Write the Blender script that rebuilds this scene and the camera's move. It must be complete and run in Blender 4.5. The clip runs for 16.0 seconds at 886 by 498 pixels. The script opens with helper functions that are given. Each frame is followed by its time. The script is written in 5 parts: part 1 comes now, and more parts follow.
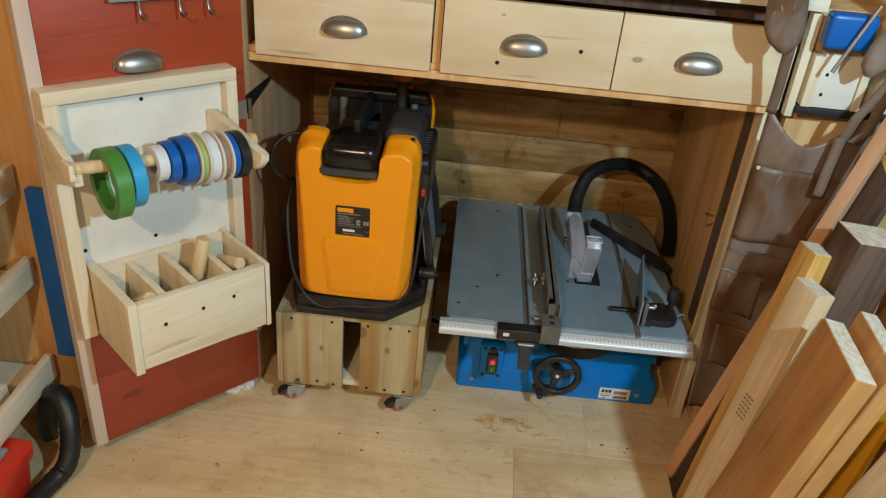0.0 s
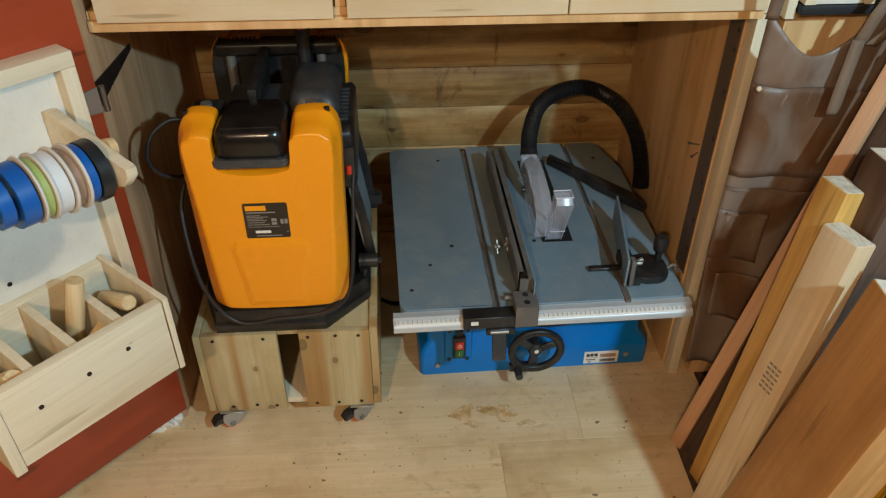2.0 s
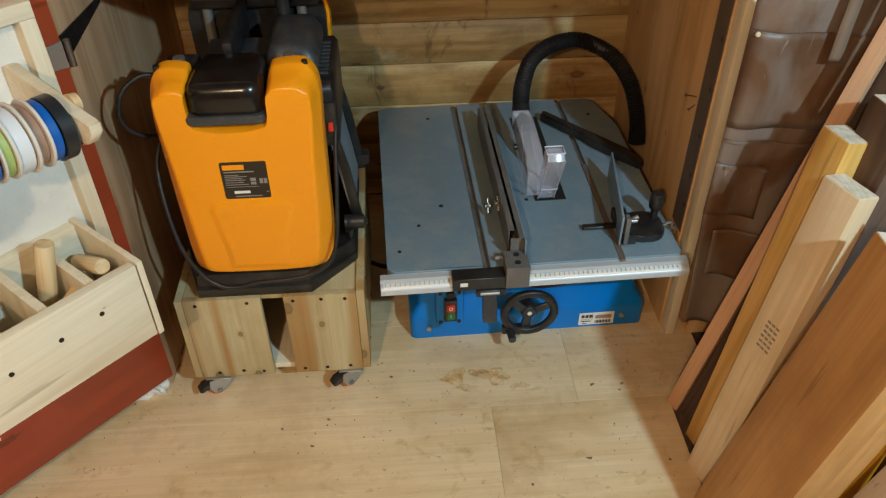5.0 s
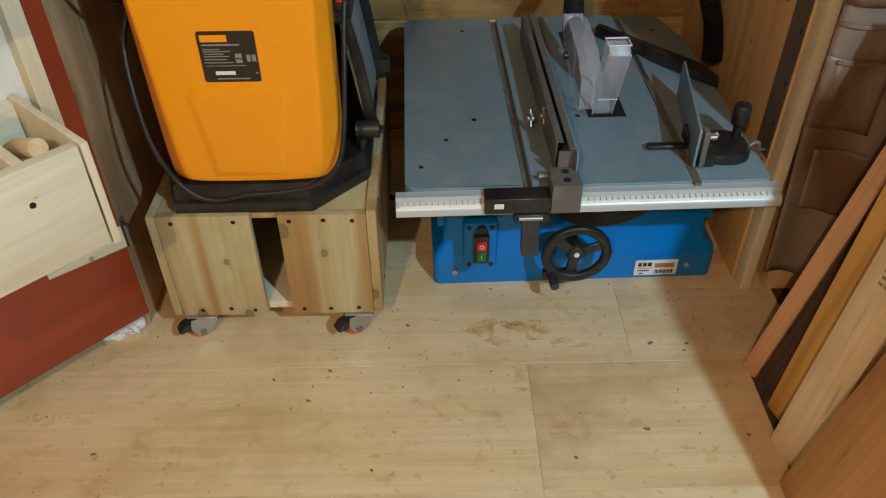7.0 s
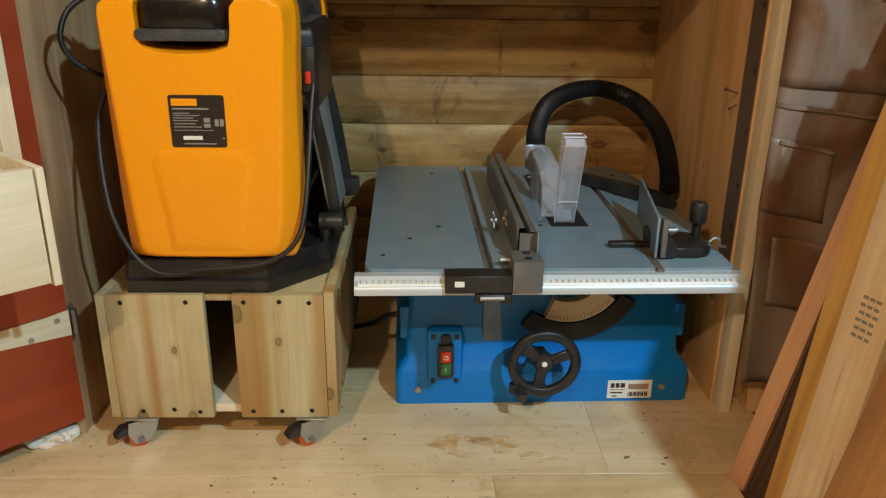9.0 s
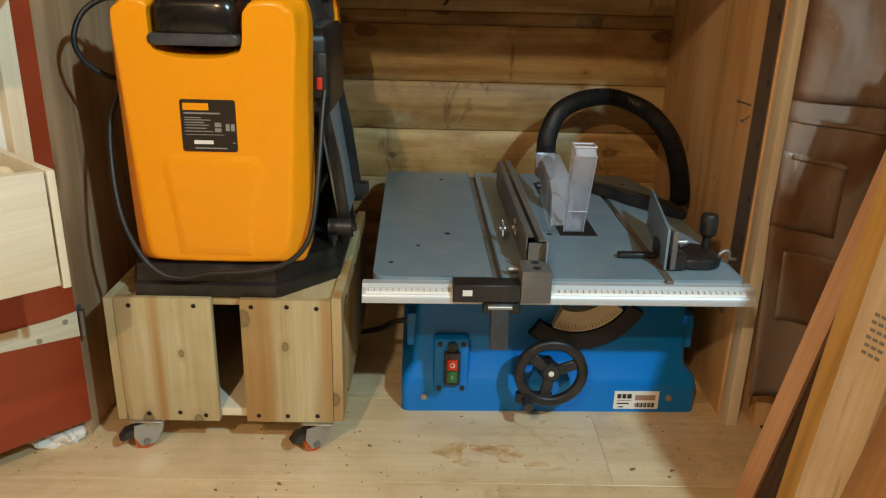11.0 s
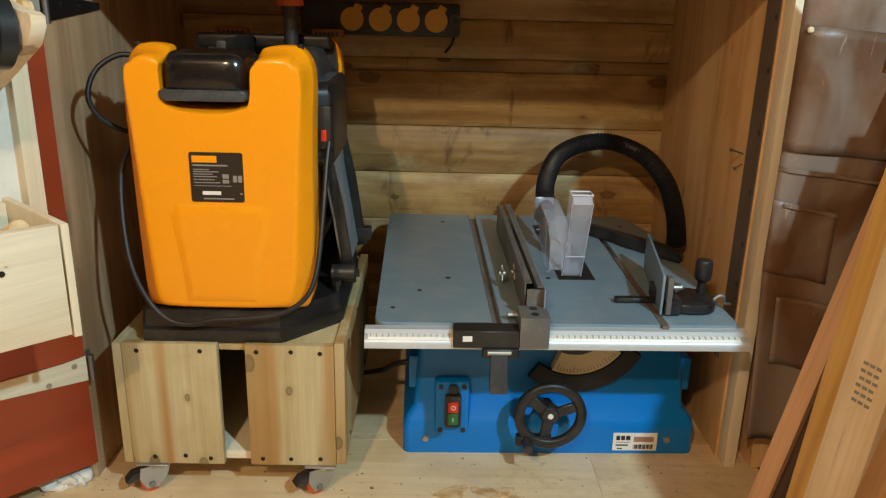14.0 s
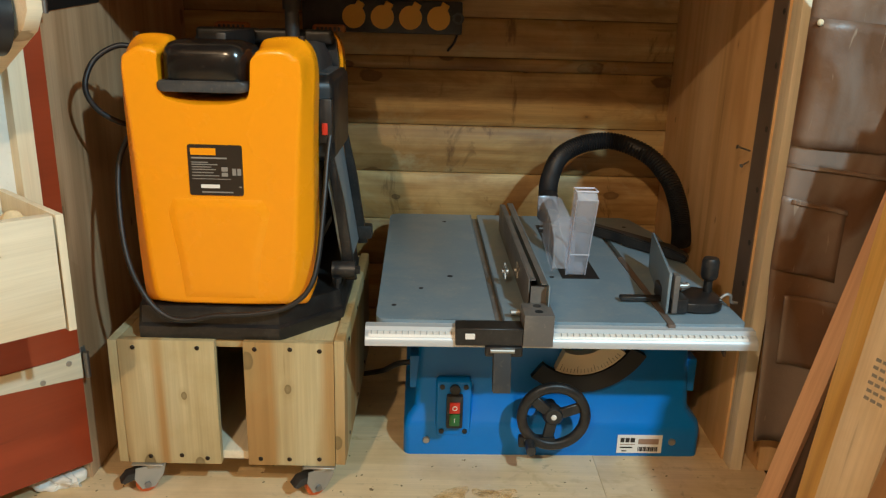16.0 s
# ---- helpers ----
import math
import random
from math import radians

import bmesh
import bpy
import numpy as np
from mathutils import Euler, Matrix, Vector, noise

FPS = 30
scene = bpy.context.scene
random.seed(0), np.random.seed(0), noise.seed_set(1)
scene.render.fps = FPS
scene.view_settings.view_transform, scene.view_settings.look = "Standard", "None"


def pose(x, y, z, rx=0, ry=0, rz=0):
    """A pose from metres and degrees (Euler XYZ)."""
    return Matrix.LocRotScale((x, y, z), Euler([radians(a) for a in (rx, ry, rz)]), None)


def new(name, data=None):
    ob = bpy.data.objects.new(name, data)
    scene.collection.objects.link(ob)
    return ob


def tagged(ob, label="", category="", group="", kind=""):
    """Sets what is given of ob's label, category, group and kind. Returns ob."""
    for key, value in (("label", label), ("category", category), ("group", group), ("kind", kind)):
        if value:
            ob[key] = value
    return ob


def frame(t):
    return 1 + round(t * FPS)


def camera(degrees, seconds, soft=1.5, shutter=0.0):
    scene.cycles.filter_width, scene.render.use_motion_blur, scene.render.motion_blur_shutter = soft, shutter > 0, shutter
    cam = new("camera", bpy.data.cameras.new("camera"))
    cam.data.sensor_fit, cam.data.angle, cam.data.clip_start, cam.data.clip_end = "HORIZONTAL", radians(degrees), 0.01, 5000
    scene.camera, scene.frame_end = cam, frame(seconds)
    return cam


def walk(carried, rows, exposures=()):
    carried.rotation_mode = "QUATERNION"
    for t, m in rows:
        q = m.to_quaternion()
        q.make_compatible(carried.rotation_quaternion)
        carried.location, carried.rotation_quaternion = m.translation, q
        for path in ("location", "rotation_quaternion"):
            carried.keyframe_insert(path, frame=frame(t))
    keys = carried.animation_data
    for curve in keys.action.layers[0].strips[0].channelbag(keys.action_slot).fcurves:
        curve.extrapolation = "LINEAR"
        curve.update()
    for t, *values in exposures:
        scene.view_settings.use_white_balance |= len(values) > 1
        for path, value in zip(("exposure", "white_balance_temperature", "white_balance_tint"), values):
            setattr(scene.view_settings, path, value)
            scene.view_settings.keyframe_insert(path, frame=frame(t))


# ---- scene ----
cam = camera(59.0, 16.0, 1.25)
METRES, EYE, TILT, LEAN, TURN = 1.5, 1.532, 0.0, 0.0, 2.0
ROWS = [
    (0.0, 0.0, 0.0, 0.0, 2.69, -30.43, -4.58),
    (0.5, 0.0073, 0.1276, -0.0123, -0.15, -32.89, -3.72),
    (1.0, 0.0046, 0.2155, -0.0078, -2.83, -33.45, -1.96),
    (1.5, -0.0241, 0.2555, -0.0229, -5.51, -34.22, -0.23),
    (2.0, -0.0121, 0.2732, -0.0364, -5.86, -37.08, -0.28),
    (2.5, 0.0004, 0.28, -0.0509, -6.02, -38.61, 0.06),
    (3.0, 0.015, 0.2715, -0.0607, -5.98, -38.51, 0.1),
    (5.5, 0.0117, 0.2967, -0.0693, -6.09, -39.72, 0.43),
    (6.0, 0.0244, 0.2929, -0.1122, -5.87, -39.75, 0.3),
    (6.5, 0.0281, 0.3116, -0.1854, -0.98, -40.43, -1.52),
    (7.0, 0.0261, 0.3946, -0.2716, -3.03, -39.87, 0.48),
    (7.5, 0.0307, 0.4026, -0.4104, -3.64, -34.11, 0.13),
    (8.0, 0.0491, 0.3598, -0.4807, -3.97, -25.9, -0.46),
    (8.5, 0.0479, 0.324, -0.4554, -3.55, -21.74, -0.81),
    (9.0, 0.0517, 0.3054, -0.4632, -3.45, -20.35, -0.71),
    (11.5, 0.05, 0.3102, -0.4563, -2.35, -20.25, -1.63),
    (12.0, 0.0492, 0.3101, -0.4582, -2.19, -20.26, -1.65),
    (12.5, 0.0505, 0.3092, -0.4593, -2.06, -20.33, -1.53),
    (13.0, 0.0486, 0.3068, -0.4547, -2.08, -20.21, -1.21),
    (13.5, 0.0496, 0.2977, -0.4415, -2.09, -19.81, -1.2),
    (14.0, 0.0526, 0.2942, -0.4307, -2.37, -18.1, -1.32),
    (14.5, 0.0552, 0.2942, -0.4287, -2.38, -17.29, -1.55),
    (15.0, 0.0505, 0.293, -0.4298, -2.38, -16.61, -1.67),
    (15.5, 0.0496, 0.2981, -0.4363, -2.23, -16.7, -1.72),
    (16.0, 0.0504, 0.3047, -0.4498, -2.32, -17.43, -1.56),
]
EXPOSURE = [(0.0, -0.35, 5740, 9), (2.0, -0.33, 5740, 10), (3.0, -0.24, 5740, 10), (6.0, -0.17, 5700, 9), (7.2, -0.28, 5700, 9), (8.5, -0.03, 5880, 8), (13.0, 0.01, 5880, 8), (14.4, 0.12, 5880, 8), (16.0, 0.09, 5880, 8)]
walk(cam, [(t, pose(0, 0, EYE, TILT, LEAN, TURN) @ pose(METRES * x, METRES * y, METRES * z, 90 + pitch, roll, yaw)) for t, x, y, z, yaw, pitch, roll in ROWS], EXPOSURE)

# ---- light ----
world = bpy.data.worlds.new("world")
scene.world = world
world.use_nodes = True
world.node_tree.nodes["Background"].inputs[0].default_value = (1.0, 0.85, 0.7, 1)
world.node_tree.nodes["Background"].inputs[1].default_value = 0.02


def ceiling_lamp_light(x, y, z, power, size, colour):
    d = bpy.data.lights.new("lamp_light", "POINT")
    d.shadow_soft_size, d.energy, d.color = size / 2, power, colour
    ob = new("lamp_light", d)
    ob.matrix_world = pose(x, y, z)
    return ob


ceiling_lamp_light(1.08, 0.0, 1.95, 156, 0.07, (0.64, 0.92, 1.0))
ceiling_lamp_light(-0.50, -0.50, 2.03, 102, 0.07, (1.0, 0.70, 0.40))

# ---- materials ----


def rgb(h):
    """A linear colour from an sRGB hex text."""
    v = [int(h[i:i + 2], 16) / 255 for i in (0, 2, 4)]
    return tuple(c / 12.92 if c <= 0.04045 else ((c + 0.055) / 1.055) ** 2.4 for c in v) + (1,)


class Mat:
    """A small builder for node materials."""

    def __init__(self, name):
        self.m = bpy.data.materials.new(name)
        self.m.use_nodes = True
        self.nt = self.m.node_tree
        self.b = self.nt.nodes["Principled BSDF"]
        self.spin = 0.0

    def n(self, kind, **kw):
        node = self.nt.nodes.new("ShaderNode" + kind)
        for k, v in kw.items():
            if k in node.inputs:
                node.inputs[k].default_value = v
        return node

    def l(self, a, b):
        self.nt.links.new(a, b)

    def math(self, op, a, b=None, c=None):
        node = self.nt.nodes.new("ShaderNodeMath")
        node.operation = op
        for i, v in enumerate((a, b, c)):
            if v is None:
                continue
            if isinstance(v, (int, float)):
                node.inputs[i].default_value = v
            else:
                self.l(v, node.inputs[i])
        return node.outputs[0]

    def coords(self, scale, jitter=5.0):
        tc = self.n("TexCoord")
        oi = self.n("ObjectInfo")
        r = self.math("MULTIPLY", oi.outputs["Random"], jitter)
        add = self.n("VectorMath")
        add.operation = "ADD"
        place = tc.outputs["Object"]
        if self.spin:
            rot = self.n("VectorRotate")
            rot.rotation_type = "Z_AXIS"
            rot.inputs["Angle"].default_value = radians(self.spin)
            self.l(place, rot.inputs["Vector"])
            place = rot.outputs[0]
        self.l(place, add.inputs[0])
        self.l(r, add.inputs[1])
        mul = self.n("VectorMath")
        mul.operation = "MULTIPLY"
        mul.inputs[1].default_value = scale
        self.l(add.outputs[0], mul.inputs[0])
        return mul.outputs[0]

    def noise(self, vec, scale, detail=4.0, rough=0.55, dist=0.0):
        t = self.n("TexNoise", Scale=scale, Detail=detail, Roughness=rough, Distortion=dist)
        self.l(vec, t.inputs["Vector"])
        return t.outputs[0]

    def ramp(self, fac, stops):
        r = self.n("ValToRGB")
        e = r.color_ramp.elements
        while len(e) < len(stops):
            e.new(0.5)
        for el, (p, c) in zip(e, stops):
            el.position, el.color = p, c
        self.l(fac, r.inputs[0])
        return r.outputs[0]

    def mix(self, fac, a, b, blend="MIX"):
        x = self.nt.nodes.new("ShaderNodeMix")
        x.data_type, x.blend_type = "RGBA", blend
        for v, s in ((fac, x.inputs[0]), (a, x.inputs[6]), (b, x.inputs[7])):
            if isinstance(v, (int, float)):
                s.default_value = v
            elif isinstance(v, tuple):
                s.default_value = v
            else:
                self.l(v, s)
        return x.outputs[2]

    def bump(self, h, strength=0.2, dist=0.002):
        b = self.n("Bump", Strength=strength, Distance=dist)
        self.l(h, b.inputs["Height"])
        self.l(b.outputs[0], self.b.inputs["Normal"])

    def set(self, **kw):
        for k, v in kw.items():
            self.b.inputs[k.replace("_", " ")].default_value = v
        return self


def axis_scale(axis, along, across):
    return tuple(along if a == axis else across for a in "xyz")


def wood(name, light, mid, dark, axis="x", rough=0.5, knots=0.10, ring=9.0, knot_at=(2.2, 6.0), contrast=0.65, spec=0.35,
         stain=None, stain_amount=0.5, bump=0.25, grain=0.16, thin="", heart=None, heart_amount=0.5, spin=0.0):
    """Sawn softwood: year rings drawn out along one axis and bent round knots, fine grain, blotches."""
    w = Mat(name)
    w.spin = spin
    v = w.coords(axis_scale(axis, 0.9, 9.0))
    kv = w.coords(tuple(0.0 if a == thin else s for a, s in zip("xyz", axis_scale(axis, *knot_at))))
    vor = w.n("TexVoronoi", Scale=1.0, Randomness=1.0)
    if thin:
        vor.voronoi_dimensions = "2D"
        xyz, flat = w.n("SeparateXYZ"), w.n("CombineXYZ")
        w.l(kv, xyz.inputs[0])
        for k, a in enumerate(a for a in "XYZ" if a != thin.upper()):
            w.l(xyz.outputs[a], flat.inputs[k])
        kv = flat.outputs[0]
    w.l(kv, vor.inputs["Vector"])
    sep = w.n("SeparateColor")
    w.l(vor.outputs["Color"], sep.inputs[0])
    wob = w.noise(w.coords(axis_scale(axis, 25.0, 70.0)), 1.0, 3.0)
    d = w.math("DIVIDE", vor.outputs["Distance"], w.math("MULTIPLY_ADD", sep.outputs[0], 1.1, 0.15))
    d = w.math("MULTIPLY_ADD", w.math("SUBTRACT", wob, 0.5), 0.11, d)
    d = w.math("ADD", d, w.math("MULTIPLY", w.math("GREATER_THAN", sep.outputs[1], 0.6), 0.6))
    bend = w.math("DIVIDE", 0.35, w.math("ADD", w.math("MULTIPLY", d, 6.0), 0.35))
    base = w.noise(v, 1.0, 2.0, 0.5, 0.6)
    rings = w.math("SINE", w.math("MULTIPLY", w.math("ADD", base, w.math("MULTIPLY", bend, 0.35)), ring * 6.28))
    rings = w.math("MULTIPLY_ADD", rings, 0.5 * contrast, 0.5)
    blot = w.noise(w.coords(axis_scale(axis, 1.4, 4.0)), 1.3, 3.0)
    fac = w.math("ADD", w.math("MULTIPLY", rings, 0.35), w.math("MULTIPLY", blot, 0.75))
    col = w.ramp(fac, [(0.22, dark), (0.5, mid), (0.78, light)])
    fine = w.noise(w.coords(axis_scale(axis, 6.0, 260.0)), 1.0, 3.0, 0.6)
    col = w.mix(grain, col, w.ramp(fine, [(0.3, (0.25, 0.2, 0.15, 1)), (0.7, (1, 1, 1, 1))]), "MULTIPLY")
    if heart:
        hb = w.noise(w.coords(axis_scale(axis, 0.5, 9.0)), 1.0, 2.0, 0.5, 0.3)
        col = w.mix(w.math("MULTIPLY", w.ramp(hb, [(0.50, (0, 0, 0, 1)), (0.58, (1, 1, 1, 1))]), heart_amount), col, heart)
    mid_ = w.noise(w.coords(axis_scale(axis, 2.5, 80.0)), 1.0, 3.0, 0.6)
    col = w.mix(grain, col, w.ramp(mid_, [(0.35, (0.35, 0.3, 0.25, 1)), (0.6, (1, 1, 1, 1))]), "MULTIPLY")
    if stain:
        st = w.noise(w.coords((2.3, 2.3, 2.3)), 1.6, 5.0, 0.65)
        col = w.mix(w.math("MULTIPLY", w.ramp(st, [(0.5, (0, 0, 0, 1)), (0.68, (1, 1, 1, 1))]), stain_amount), col, stain)
    if knots:
        k = w.ramp(d, [(0.0, (0.7, 0.7, 0.7, 1)), (knots * 0.5, (0.8, 0.8, 0.8, 1)), (knots * 0.85, (1, 1, 1, 1)), (knots, (0, 0, 0, 1))])
        col = w.mix(w.math("MULTIPLY", k, 0.9), col, tuple(c * 0.33 for c in dark[:3]) + (1,))
        halo = w.ramp(d, [(knots, (1, 1, 1, 1)), (knots * 2.4, (0, 0, 0, 1))])
        col = w.mix(w.math("MULTIPLY", halo, 0.35), col, dark)
        tick = w.ramp(w.noise(w.coords(axis_scale(axis, 3.5, 55.0)), 1.0, 2.0, 0.5), [(0.69, (0, 0, 0, 1)), (0.74, (1, 1, 1, 1))])
        col = w.mix(w.math("MULTIPLY", tick, 0.45), col, tuple(c * 0.5 for c in dark[:3]) + (1,))
    w.l(col, w.b.inputs["Base Color"])
    rr = w.math("MULTIPLY_ADD", fine, 0.25, rough - 0.12)
    w.l(rr, w.b.inputs["Roughness"])
    w.b.inputs["Specular IOR Level"].default_value = spec
    w.bump(w.math("ADD", fine, w.math("MULTIPLY", rings, 0.3)), bump, 0.0012)
    return w.m


def paint(name, colour, rough=0.4, metal=0.0, var=0.15, dust=None, dust_amount=0.0, spec=0.5, bump=0.05, scale=6.0, coat=0.0, fine=220.0):
    """A painted, moulded or metal surface with wear at two scales and a little dust."""
    p = Mat(name)
    v = p.coords((1, 1, 1))
    big = p.noise(v, scale, 5.0, 0.6)
    small = p.noise(v, fine, 3.0, 0.6)
    col = p.mix(p.ramp(big, [(0.3, (0, 0, 0, 1)), (0.75, (1, 1, 1, 1))]), colour, tuple(c * (1 - var) for c in colour[:3]) + (1,))
    if dust:
        specks = p.ramp(p.noise(v, fine * 0.6, 2.0), [(0.62, (0, 0, 0, 1)), (0.72, (1, 1, 1, 1))])
        cloud = p.ramp(p.noise(v, scale * 2.5, 6.0, 0.7), [(0.45, (0, 0, 0, 1)), (0.75, (1, 1, 1, 1))])
        f = p.math("MULTIPLY", p.math("ADD", p.math("MULTIPLY", specks, 0.5), cloud), dust_amount)
        col = p.mix(f, col, dust)
    p.l(col, p.b.inputs["Base Color"])
    p.l(p.math("MULTIPLY_ADD", big, 0.25, rough - 0.12), p.b.inputs["Roughness"])
    p.set(Metallic=metal, Specular_IOR_Level=spec, Coat_Weight=coat)
    p.bump(small, bump, 0.0006)
    return p.m


M = {}
for ax in "xyz":
    M["pine_" + ax] = wood("pine_" + ax, rgb("efe5cc"), rgb("e6d7b8"), rgb("d0b892"), ax, 0.55, 0.07, ring=3, contrast=0.4, grain=0.11)
    M["pallet_" + ax] = wood("pallet_" + ax, rgb("cfc096"), rgb("c0ac7e"), rgb("9a8254"), ax, 0.62, 0.16, ring=1.8, contrast=0.55, knot_at=(6.5, 10.0), stain=rgb("a8905c"), stain_amount=0.6, grain=0.17, thin="y", heart=rgb("a87e46"), heart_amount=0.85)
M["pine_u"] = wood("pine_u", rgb("efe5cc"), rgb("e6d7b8"), rgb("d0b892"), "x", 0.55, 0.08, ring=3, contrast=0.4, grain=0.11, knot_at=(5.0, 9.0), thin="y", spin=-228.0)
M["drawer"] = wood("drawer_pine", rgb("ebddc2"), rgb("dfcba8"), rgb("c4a87e"), "x", 0.40, 0.06, ring=1.5, contrast=0.3, grain=0.05, stain=rgb("cfae80"), stain_amount=0.45, knot_at=(3.4, 6.0), spec=0.5, thin="y")
M["panel"] = wood("panel_pine", rgb("ecc692"), rgb("deb47c"), rgb("b88c58"), "z", 0.5, 0.06, ring=4, knot_at=(3.0, 6.0), stain=rgb("c2935c"), stain_amount=0.4, thin="x", grain=0.10, heart=rgb("c8965c"), heart_amount=0.35)
M["panel_pale"] = wood("panel_pale", rgb("ccab86"), rgb("ba9670"), rgb("94704c"), "z", 0.55, 0.07, ring=4, knot_at=(3.0, 6.0), thin="x")
M["batten_pink"] = wood("batten_pink", rgb("dccabc"), rgb("cdb8a8"), rgb("ae9484"), "z", 0.6, 0.05, ring=3, contrast=0.4, grain=0.1)
M["wall"] = wood("wall_boards", rgb("d9bd84"), rgb("c09c62"), rgb("876338"), "x", 0.5, 0.12, ring=6, contrast=0.6, knot_at=(4.0, 7.5), stain=rgb("7c5c34"), stain_amount=0.55, thin="y", grain=0.24, heart=rgb("a87c46"), heart_amount=0.5)
wb = Mat("wall_tones")
bpy.data.materials.remove(wb.m)
wb.m, wb.nt = M["wall"], M["wall"].node_tree
wb.b = wb.nt.nodes["Principled BSDF"]
wcol = wb.b.inputs["Base Color"].links[0].from_socket
tone = wb.ramp(wb.n("ObjectInfo").outputs["Random"], [(0.0, (0.80, 0.76, 0.70, 1)), (0.5, (0.95, 0.95, 0.90, 1)), (1.0, (1.1, 1.1, 1.05, 1))])
wcol = wb.mix(1.0, wcol, tone, "MULTIPLY")
for sc_, lo, hi, shade, amount in (((1.6, 1, 5.0), 0.50, 0.66, "7a5428", 0.5), ((7.0, 1, 3.0), 0.60, 0.70, "4c3118", 0.65), ((2.0, 1, 3.0), 0.55, 0.72, "b4b088", 0.5)):
    blotch = wb.ramp(wb.noise(wb.coords(sc_, 9.0), 1.7, 5.0, 0.7, 0.8), [(lo, (0, 0, 0, 1)), (hi, (1, 1, 1, 1))])
    wcol = wb.mix(wb.math("MULTIPLY", blotch, amount), wcol, rgb(shade))
wb.l(wcol, wb.b.inputs["Base Color"])
M["room"] = wood("room_boards", rgb("8a6d4c"), rgb("785c3e"), rgb("5c4530"), "x", 0.6, 0.05)
M["red"] = wood("red_stained_wood", rgb("aa4726"), rgb("9c3e1f"), rgb("863318"), "x", 0.36, 0.05, ring=2, contrast=0.35, spec=0.5, grain=0.07, bump=0.1, stain=rgb("8a3016"), stain_amount=0.5, spin=-228.0)
M["lath"] = wood("lath_wood", rgb("dcb08a"), rgb("cc9c74"), rgb("a87a54"), "z", 0.6, 0.05, ring=3)
M["stud_orange"] = wood("stud_orange", rgb("ecc47a"), rgb("e0b05c"), rgb("bd8c42"), "z", 0.5, 0.04, ring=5)
M["stud_pale"] = wood("stud_pale", rgb("f2e0c2"), rgb("e8d0aa"), rgb("cfae82"), "z", 0.55, 0.08, ring=2, contrast=0.4, knot_at=(4.0, 9.0), stain=rgb("d2b486"), stain_amount=0.5)
M["stud_brown"] = wood("stud_brown", rgb("dfb278"), rgb("cf9c5e"), rgb("a87844"), "z", 0.55, 0.07, ring=2, contrast=0.5, knot_at=(3.0, 7.0), stain=rgb("9c6c38"), stain_amount=0.4)
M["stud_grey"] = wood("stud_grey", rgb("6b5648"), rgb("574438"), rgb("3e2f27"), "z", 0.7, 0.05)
M["white"] = paint("white_board", rgb("ebe7dc"), 0.5, var=0.12, dust=rgb("b7a98c"), dust_amount=0.3, scale=3)
M["orange"] = paint("orange_plastic", rgb("f59b00"), 0.27, var=0.04, spec=0.4, bump=0.06, dust=rgb("d08a2a"), dust_amount=0.06)
M["black"] = paint("black_plastic", rgb("1d1c1c"), 0.42, var=0.3, dust=rgb("6a625a"), dust_amount=0.25)
M["black_gloss"] = paint("black_gloss", rgb("141313"), 0.2, var=0.3, dust=rgb("6a625a"), dust_amount=0.12)
M["rubber"] = paint("black_rubber", rgb("19191b"), 0.45, var=0.2, dust=rgb("55504a"), dust_amount=0.15)
M["table"] = paint("saw_table_paint", rgb("7c909c"), 0.40, 0.15, var=0.1, dust=rgb("b0aaa0"), dust_amount=0.36, scale=4, fine=190)
M["blue"] = paint("blue_paint", rgb("0a76cc"), 0.36, var=0.15, dust=rgb("4d89b0"), dust_amount=0.12)
# Dusty orange darkened for the shade the rear vents stand in
M["vent_shade_orange"] = paint("dusty_shaded_orange", rgb("9a5a1c"), 0.6, var=0.3, dust=rgb("6a5a48"), dust_amount=0.5)
M["alu"] = paint("aluminium", rgb("ccd0d2"), 0.42, 0.35, var=0.1)
M["steel"] = paint("steel", rgb("8f8d8a"), 0.38, 0.9, var=0.25)
M["zinc"] = paint("zinc_steel", rgb("b5b2ab"), 0.42, 0.8, var=0.2)
M["pewter"] = paint("pewter", rgb("aaa59b"), 0.36, 0.85, var=0.35, scale=30)
M["fence"] = paint("fence_grey", rgb("686460"), 0.42, 0.1, var=0.2, dust=rgb("a59a8a"), dust_amount=0.35)
M["insert"] = paint("insert_black", rgb("2a2b2d"), 0.5, 0.3, var=0.2)
M["strip"] = paint("dark_steel_strip", rgb("74655a"), 0.5, 0.2, var=0.3)
lt = Mat("apron_leather")
lv = lt.coords((1, 1, 1))
lcol = lt.ramp(lt.noise(lv, 7.0, 4.0), [(0.3, rgb("5a3f2c")), (0.7, rgb("705036"))])
# Pale patches: dust, plus the lamp's grey light put into the colour
ldust_lit = lt.ramp(lt.noise(lt.coords((1.4, 1.4, 0.8)), 5.0, 3.0, 0.5, 0.5), [(0.40, (0, 0, 0, 1)), (0.55, (1, 1, 1, 1))])
lcol = lt.mix(lt.math("MULTIPLY", ldust_lit, 0.35), lcol, rgb("a09890"))
lscr = lt.ramp(lt.noise(lt.coords((60, 60, 9)), 1.0, 2.0, 0.5, 1.5), [(0.70, (0, 0, 0, 1)), (0.74, (1, 1, 1, 1))])
lcol = lt.mix(lt.math("MULTIPLY", lscr, 0.35), lcol, rgb("b5a48e"))
lt.l(lcol, lt.b.inputs["Base Color"])
lt.set(Roughness=0.44, Specular_IOR_Level=0.5)
lt.bump(lt.math("ADD", lt.math("MULTIPLY", lt.noise(lv, 14.0, 4.0), 1.0), lt.math("MULTIPLY", lt.noise(lv, 300.0, 2.0), 0.04)), 0.55, 0.008)
M["leather"] = lt.m
